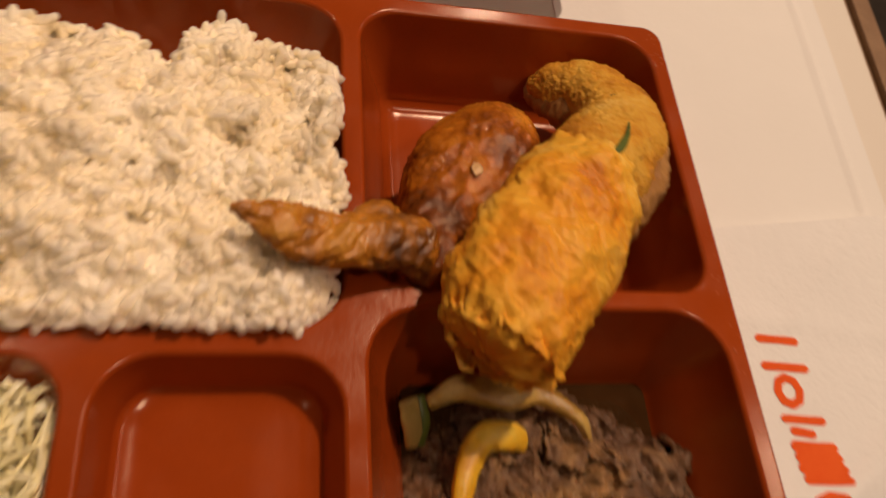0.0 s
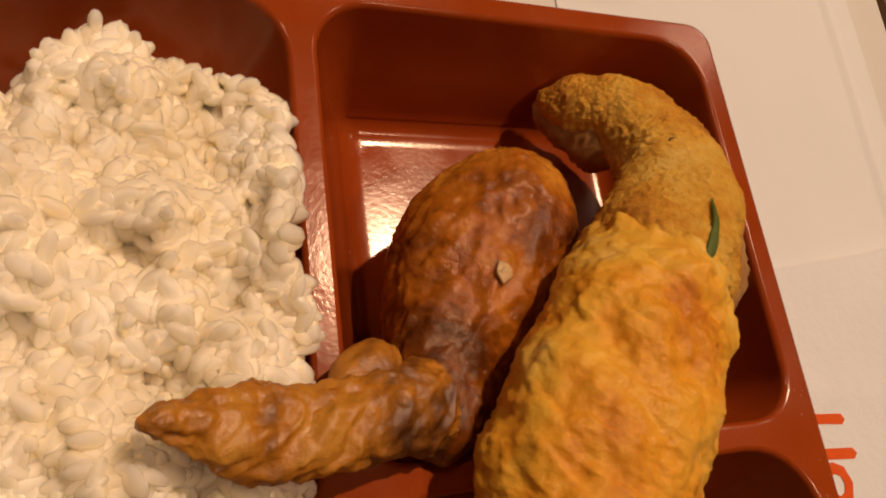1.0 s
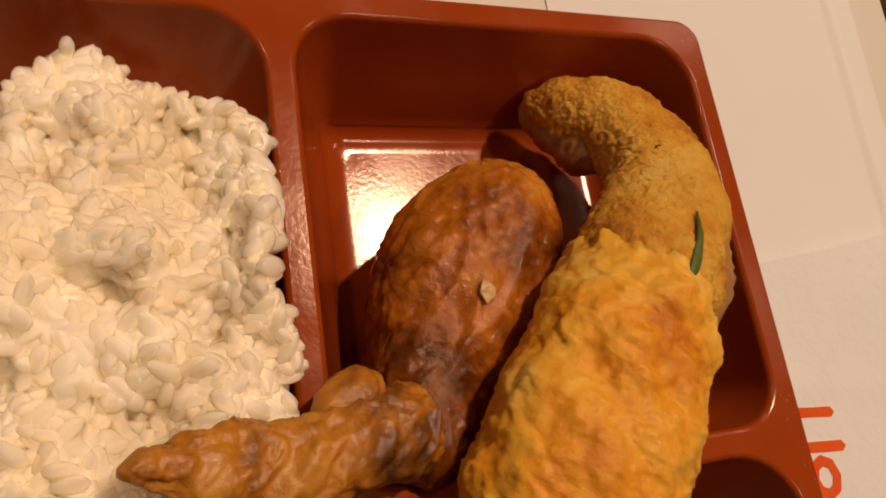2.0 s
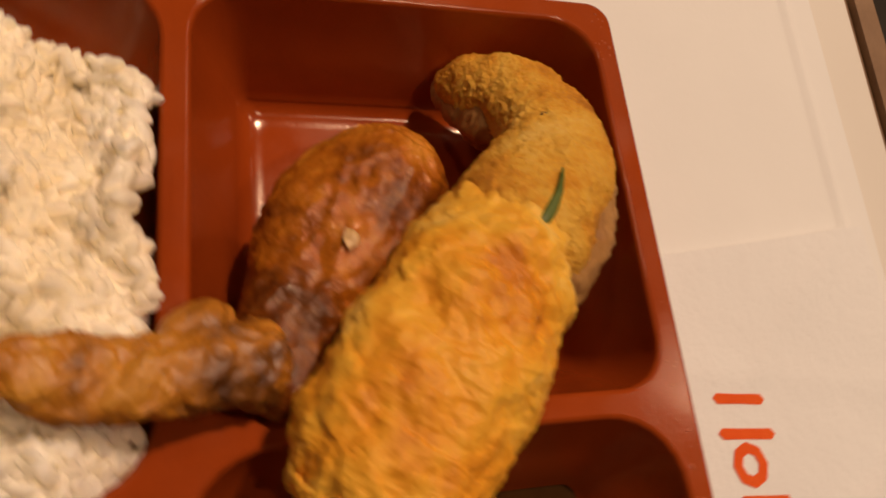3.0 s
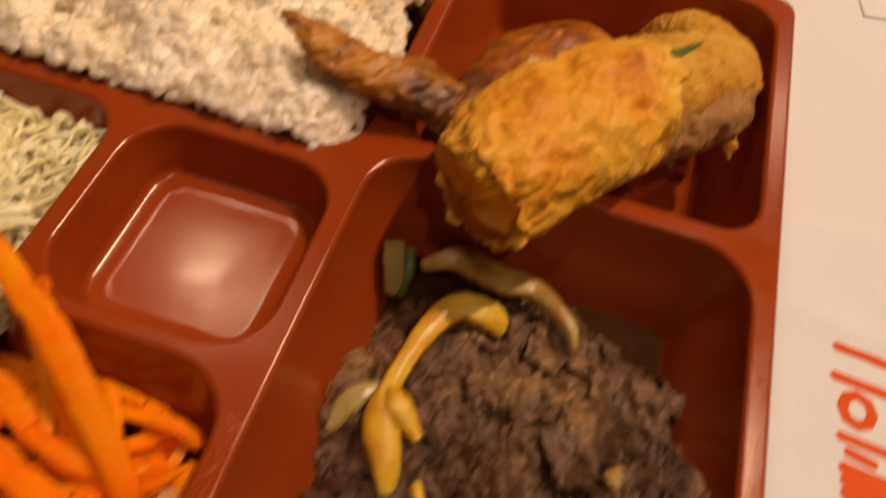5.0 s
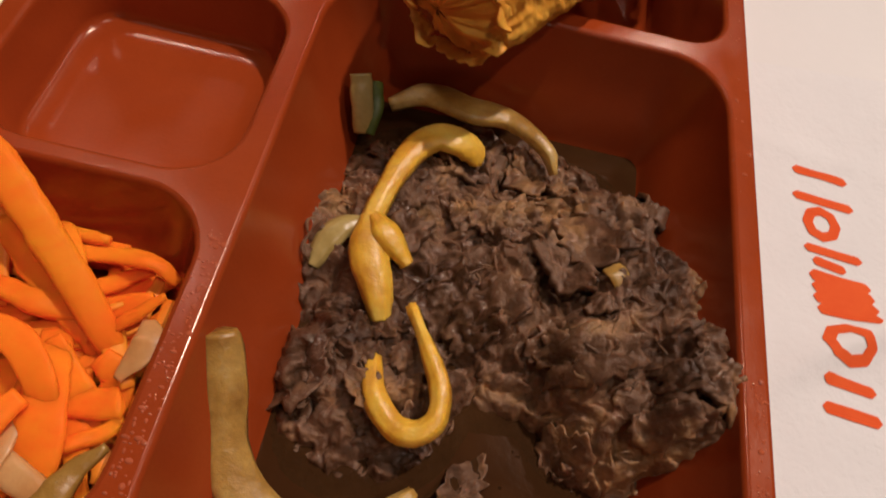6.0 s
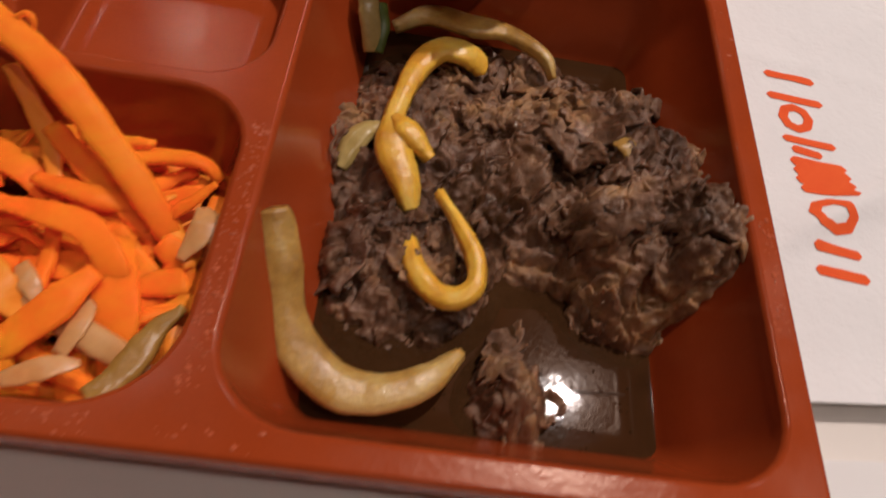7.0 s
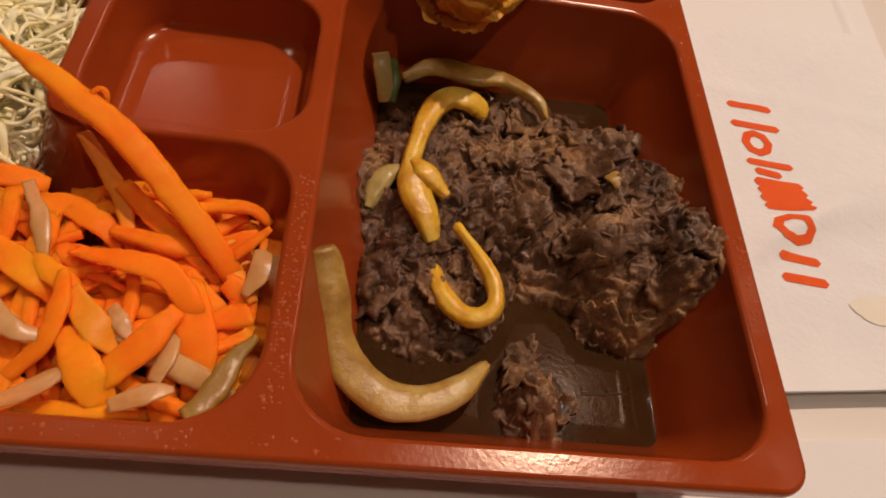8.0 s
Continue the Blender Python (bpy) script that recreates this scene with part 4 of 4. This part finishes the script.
rng = random.Random(21)
placed = 0
while placed < 60:
    x, y = rng.uniform(-0.95, -0.03), rng.uniform(-1.28, -0.20)
    if beef_height(x, y) < -0.275 or (rng.random() < 0.3 and x < -0.5):
        continue
    v, f = beef_slice(rng, x, y, rng.uniform(0.09, 0.24))
    mesh_object("beef_slice", v, f, beef_mat, beef)
    placed += 1
# torn fibres and crumbs of meat all over the heap, standing off at its edges
scraps = []
while len(scraps) < 160:
    x, y = rng.uniform(-0.96, -0.02), rng.uniform(-1.30, -0.19)
    h = beef_height(x, y)
    if h < -0.288:
        continue
    r, a = rng.uniform(0.010, 0.030), rng.uniform(0, 6.28)
    dx, dy = r * math.cos(a), r * math.sin(a)
    z, w = h + rng.uniform(-0.004, 0.016), rng.uniform(0.0018, 0.0040)
    lift = rng.uniform(-0.008, 0.012)
    scraps.append(tube([(x - dx, y - dy, max(beef_height(x - dx, y - dy), -0.29) + 0.004, w * 0.6, w * 0.5), (x + rng.uniform(-0.5, 0.5) * r, y + rng.uniform(-0.5, 0.5) * r, z + 0.006, w * rng.uniform(0.8, 1.5), w * 0.8),
                        (x + dx, y + dy, z + lift, w * 0.4, w * 0.4)], 6, 5, lambda p, o, u, b: w * 0.6 * rough_noise(p, 60, 2, a)))
v, f = joined(scraps)
tagged(mesh_object("minced_meat", v, f, beef_mat, beef), kind="stuff")


def onion(rows, mat, label, n=46, m=18, twist=0.0):
    def relief(p, out, u, a):
        return 0.004 * rough_noise(p, 9, 3, 4.0) + 0.0022 * math.cos(a * 7 + 2 * rough_noise(p, 5, 2)) + 0.0012 * rough_noise(p, 40, 3)

    rows = [(*r[:3], r[3] * 1.15, r[4] * 1.1) for r in rows]
    v, f = tube(rows, n, m, relief, twist, square=0.92)
    c = np.mean([r[:3] for r in rows], axis=0)
    return tagged(mesh_object("onion_strip", v, f, mat, base=(c[0], c[1], min(r[2] for r in rows) - 0.01)), label, "onion", "onion strips")


def strip(points, widths, thick):
    return [(*p, w, thick) for p, w in zip(points, widths)]


onion(strip([(-0.823, -0.241, -0.20), (-0.741, -0.21, -0.17), (-0.627, -0.236, -0.16), (-0.529, -0.228, -0.17), (-0.433, -0.294, -0.17), (-0.40, -0.34, -0.20)], [0.014, 0.030, 0.034, 0.026, 0.016, 0.006], 0.016), onion_mat,
      "curved pale yellow stewed onion strip behind the beef")
onion(strip([(-0.586, -0.362, -0.205), (-0.600, -0.342, -0.185), (-0.64, -0.334, -0.165), (-0.699, -0.345, -0.158), (-0.746, -0.417, -0.158), (-0.772, -0.513, -0.16), (-0.787, -0.594, -0.17), (-0.785, -0.63, -0.2)], [0.010, 0.030, 0.033, 0.030, 0.025, 0.022, 0.020, 0.012], 0.016),
      onion_yellow, "glossy golden stewed onion strip arched over the beef")
onion(strip([(-0.788, -0.595, -0.158), (-0.778, -0.672, -0.165), (-0.743, -0.75, -0.185), (-0.72, -0.80, -0.22)], [0.020, 0.036, 0.028, 0.016], 0.018), onion_yellow, "golden stewed onion strip tucked into the beef")
onion(strip([(-0.785, -0.600, -0.150), (-0.745, -0.640, -0.148), (-0.692, -0.682, -0.18)], [0.014, 0.026, 0.010], 0.014), onion_yellow, "short golden onion piece")
onion(strip([(-0.714, -0.893, -0.205), (-0.699, -0.968, -0.185), (-0.656, -1.022, -0.183), (-0.607, -1.033, -0.178), (-0.571, -1.0, -0.168), (-0.575, -0.94, -0.163), (-0.615, -0.867, -0.158), (-0.662, -0.778, -0.18)],
            [0.012, 0.020, 0.022, 0.020, 0.017, 0.016, 0.014, 0.010], 0.016), onion_yellow, "looped yellow stewed onion strip on the beef")
onion(strip([(-0.978, -0.972, -0.040), (-0.972, -0.988, -0.055), (-0.949, -1.055, -0.10), (-0.931, -1.125, -0.15), (-0.882, -1.196, -0.19), (-0.801, -1.239, -0.21), (-0.714, -1.233, -0.212), (-0.639, -1.193, -0.215), (-0.584, -1.128, -0.235)],
            [0.024, 0.033, 0.035, 0.036, 0.037, 0.037, 0.033, 0.026, 0.011], 0.017), onion_mat, "long curved translucent onion strip along the compartment wall")
onion(strip([(-0.890, -0.71, -0.225), (-0.873, -0.66, -0.20), (-0.846, -0.62, -0.19), (-0.80, -0.585, -0.20)], [0.012, 0.024, 0.022, 0.012], 0.012), leek_mat, "dull pale onion strip beneath the beef")
onion(strip([(-0.29, -0.65, -0.060), (-0.275, -0.67, -0.052), (-0.262, -0.70, -0.068)], [0.018, 0.018, 0.006], 0.004), onion_mat, "small pale onion flake on the beef")
leek = thing("spring_onion_piece", (-0.87, -0.31, -0.3), "cut spring onion with pale and green skin", "spring onion")
v, f = tube(strip([(-0.897, -0.262, -0.095), (-0.880, -0.305, -0.14), (-0.868, -0.345, -0.20)], [0.026, 0.026, 0.022], 0.010), 24, 12, lambda p, o, u, a: 0.003 * rough_noise(p, 20, 3))
mesh_object("pale_layer", v, f, leek_mat, leek)
v, f = tube(strip([(-0.862, -0.240, -0.135), (-0.852, -0.292, -0.155), (-0.856, -0.345, -0.20)], [0.016, 0.020, 0.016], 0.009), 24, 12, lambda p, o, u, a: 0.003 * rough_noise(p, 20, 3))
mesh_object("green_layer", v, f, leaf_mat, leek, label="dark green leaf layer")

# ---------------------------------------------------------------- cabbage
rng = random.Random(5)
strands = []
while len(strands) < 900:
    x, y = rng.uniform(-2.75, -1.68), rng.uniform(-0.92, -0.24)
    h = -0.075 + 0.05 * rough_noise((x, y, 0), 3, 3, 2.0) - 0.5 * max(0, x + 1.74) - 0.35 * max(0.0, -0.62 - y)
    a, bend, length = rng.uniform(0, 6.28), rng.uniform(-1.6, 1.6), rng.uniform(0.14, 0.36)
    rows = []
    w = rng.uniform(0.0045, 0.009) * rng.choice((1, 1, 1, 2.2))
    px, py = x, y
    for i in range(6):
        rows.append((min(px, -1.665), min(py, -0.22), h + rng.uniform(-0.03, 0.03) - 0.01 * abs(i - 2.5), w * (1 - 0.5 * abs(i - 2.5) / 2.5), 0.0055))
        a += bend / 5 + rng.uniform(-0.3, 0.3)
        px, py = px + length / 5 * math.cos(a), py + length / 5 * math.sin(a)
    strands.append(tube(rows, 14, 6, None, rng.uniform(-2, 2)))
v, f = joined(strands)
cabbage = tagged(mesh_object("shredded_cabbage", v, f, cabbage_mat, base=(-2.2, -0.6, -0.315)), "heap of finely shredded pale green cabbage", "cabbage", kind="stuff")
bed = []
for j in range(31):
    for i in range(41):
        x, y = -2.80 + 1.10 * i / 40, -1.05 + 0.80 * j / 30
        bed.append((x, y, -0.105 + 0.04 * rough_noise((x, y, 0), 6, 3, 3.0) - 0.10 * max(0.0, 1 - (x + 2.80) / 0.15) - 0.12 * max(0.0, 1 - (-1.70 - x) / 0.08)))
mesh_object("cabbage_bed", bed, [(j * 41 + i, j * 41 + i + 1, (j + 1) * 41 + i + 1, (j + 1) * 41 + i) for j in range(30) for i in range(40)], cabbage_mat, cabbage)

# ---------------------------------------------------------------- carrot salad
salad = thing("carrot_salad", (-1.4, -1.05, -0.315), "heap of bright orange shredded carrot with pickled radish", "salad")


def shred(name, points, widths, mat, thick=0.012, label="", twist=0.0):
    rows = strip(points, widths, thick)
    rows[0], rows[-1] = (*rows[0][:3], rows[0][3] * 0.85, thick * 0.8), (*rows[-1][:3], rows[-1][3] * 0.75, thick * 0.7)
    s = points[0][0] * 31

    def relief(p, out, u, a):
        return 0.006 * rough_noise(p, 12, 3, s) + 0.002 * rough_noise(p, 45, 3, s)

    v, f = tube(rows, 10 + 5 * len(points), 16, relief, twist, square=0.72)
    return mesh_object(name, v, f, mat, salad, label=label)


shred("carrot_strip", [(-1.745, -0.596, 0.122), (-1.668, -0.644, 0.105), (-1.584, -0.690, 0.088), (-1.418, -0.795, 0.045), (-1.280, -0.910, -0.03), (-1.183, -0.999, -0.10), (-1.155, -1.038, -0.15)], [0.003, 0.016, 0.027, 0.034, 0.032, 0.028, 0.02], carrot_mat, 0.014,
      "long tapering carrot strip sticking out of the heap")
shred("carrot_curl", [(-1.492, -0.735, 0.055), (-1.497, -0.715, 0.080), (-1.482, -0.705, 0.088), (-1.468, -0.715, 0.078), (-1.468, -0.74, 0.055)], [0.006] * 5, carrot_mat, 0.005)
CARROTS = [
    ([(-1.096, -0.921, -0.06), (-1.14, -0.96, -0.08), (-1.196, -1.001, -0.11), (-1.267, -1.029, -0.14)], 0.012, 0),
    ([(-1.533, -0.743, -0.02), (-1.477, -0.81, -0.05), (-1.426, -0.877, -0.08), (-1.386, -0.984, -0.12)], 0.018, 1),
    ([(-1.431, -0.844, -0.06), (-1.319, -0.932, -0.08), (-1.209, -1.004, -0.12), (-1.166, -1.048, -0.16)], 0.022, 0),
    ([(-1.497, -0.999, -0.10), (-1.395, -1.035, -0.06), (-1.293, -1.063, -0.05), (-1.228, -1.126, -0.07), (-1.203, -1.189, -0.12)], 0.024, 0),
    ([(-1.270, -1.005, -0.12), (-1.220, -1.132, -0.08), (-1.195, -1.23, -0.09), (-1.196, -1.30, -0.14)], 0.034, 0),
    ([(-1.243, -1.147, -0.05), (-1.293, -1.231, -0.05), (-1.346, -1.283, -0.07), (-1.432, -1.317, -0.12)], 0.028, 0),
    ([(-1.446, -1.195, -0.08), (-1.396, -1.274, -0.05), (-1.361, -1.32, -0.07), (-1.327, -1.35, -0.10)], 0.030, 0),
    ([(-1.484, -1.077, -0.06), (-1.467, -1.157, -0.05), (-1.482, -1.237, -0.07), (-1.562, -1.308, -0.12)], 0.017, 0),
    ([(-1.744, -0.976, -0.08), (-1.624, -1.04, -0.07), (-1.530, -1.091, -0.08), (-1.499, -1.118, -0.12)], 0.028, 0),
    ([(-1.463, -1.116, -0.07), (-1.392, -1.193, -0.06), (-1.341, -1.229, -0.10)], 0.028, 1),
    ([(-1.262, -1.025, -0.10), (-1.187, -1.104, -0.12), (-1.141, -1.165, -0.15)], 0.022, 0),
    ([(-1.736, -0.879, -0.08), (-1.629, -0.918, -0.09), (-1.559, -0.882, -0.10), (-1.474, -0.917, -0.10), (-1.413, -0.972, -0.12)], 0.024, 0),
    ([(-1.174, -1.042, -0.10), (-1.134, -1.068, -0.12), (-1.146, -1.138, -0.15), (-1.198, -1.133, -0.17)], 0.026, 0),
    ([(-1.785, -0.855, -0.06), (-1.699, -0.84, -0.07), (-1.598, -0.838, -0.10)], 0.024, 0),
    ([(-1.410, -1.114, -0.13), (-1.316, -1.107, -0.12), (-1.258, -1.116, -0.14)], 0.028, 0),
]
rng = random.Random(8)
for points, width, pale in CARROTS:
    n = len(points)
    shred("carrot_strip", points, [1.2 * width * (0.75 if i in (0, n - 1) else rng.uniform(0.9, 1.1)) for i in range(n)], carrot_pale if pale else carrot_mat, rng.uniform(0.006, 0.010), twist=rng.uniform(-0.8, 0.8))
RADISH = [
    [(-1.369, -1.151, -0.07), (-1.35, -1.175, -0.068), (-1.329, -1.20, -0.08)],
    [(-1.309, -1.348, -0.06), (-1.265, -1.33, -0.05), (-1.229, -1.316, -0.06)],
    [(-1.260, -1.274, -0.08), (-1.247, -1.233, -0.07), (-1.250, -1.164, -0.09)],
    [(-1.608, -0.891, -0.05), (-1.573, -0.949, -0.06), (-1.548, -1.022, -0.08)],
    [(-1.605, -1.142, -0.06), (-1.545, -1.206, -0.05), (-1.496, -1.214, -0.07)],
    [(-1.517, -1.364, -0.05), (-1.468, -1.336, -0.05), (-1.428, -1.297, -0.06)],
    [(-1.115, -0.975, -0.09), (-1.105, -1.01, -0.085), (-1.125, -1.06, -0.10)],
]
for points in RADISH:
    mid = np.mean(points, axis=0)
    points = [tuple(mid + (np.array(p) - mid) * (1.35, 1.35, 1.0)) for p in points]
    shred("radish_strip", points, [0.016, rng.uniform(0.018, 0.026), 0.012], radish_mat, 0.005, "translucent pale radish strip", rng.uniform(-0.5, 0.5))
shred("pickle_slice", [(-1.188, -1.366, -0.045), (-1.151, -1.329, -0.05), (-1.119, -1.253, -0.05), (-1.080, -1.197, -0.04)], [0.018, 0.026, 0.022, 0.008], pickle_mat, 0.012, "wet brown pickle slice")
# the strips under and round those on top
for i in range(170):
    x, y = rng.uniform(-1.98, -1.14), rng.uniform(-1.34, -0.84)
    if x < -1.6:
        y = rng.uniform(-1.34, -0.90)
    z = rng.uniform(-0.22, -0.09) - 0.05 * max(0.0, (x + 1.25) / 0.1 if x > -1.25 else 0.0)
    a, bend, length = rng.uniform(0, 6.28), rng.uniform(-1.6, 1.6), rng.uniform(0.28, 0.55)
    points, px, py = [], x, y
    for k in range(4):
        points.append((min(max(px, -2.1), -1.11), min(max(py, -1.355), -0.82), z + rng.uniform(-0.02, 0.02)))
        a += bend / 3
        px, py = px + length / 3 * math.cos(a), py + length / 3 * math.sin(a)
    if max(abs(points[0][0] - points[3][0]), abs(points[0][1] - points[3][1])) < 0.05:
        continue
    w = rng.uniform(0.014, 0.027)
    kind = rng.random()
    shred("carrot_strip" if kind < 0.995 else "radish_strip", points, [w * 0.75, w, w, w * 0.7], carrot_mat if kind < 0.93 else carrot_pale if kind < 0.995 else radish_mat, rng.uniform(0.008, 0.013),
          "" if kind < 0.995 else "translucent pale radish strip", rng.uniform(-1.2, 1.2))
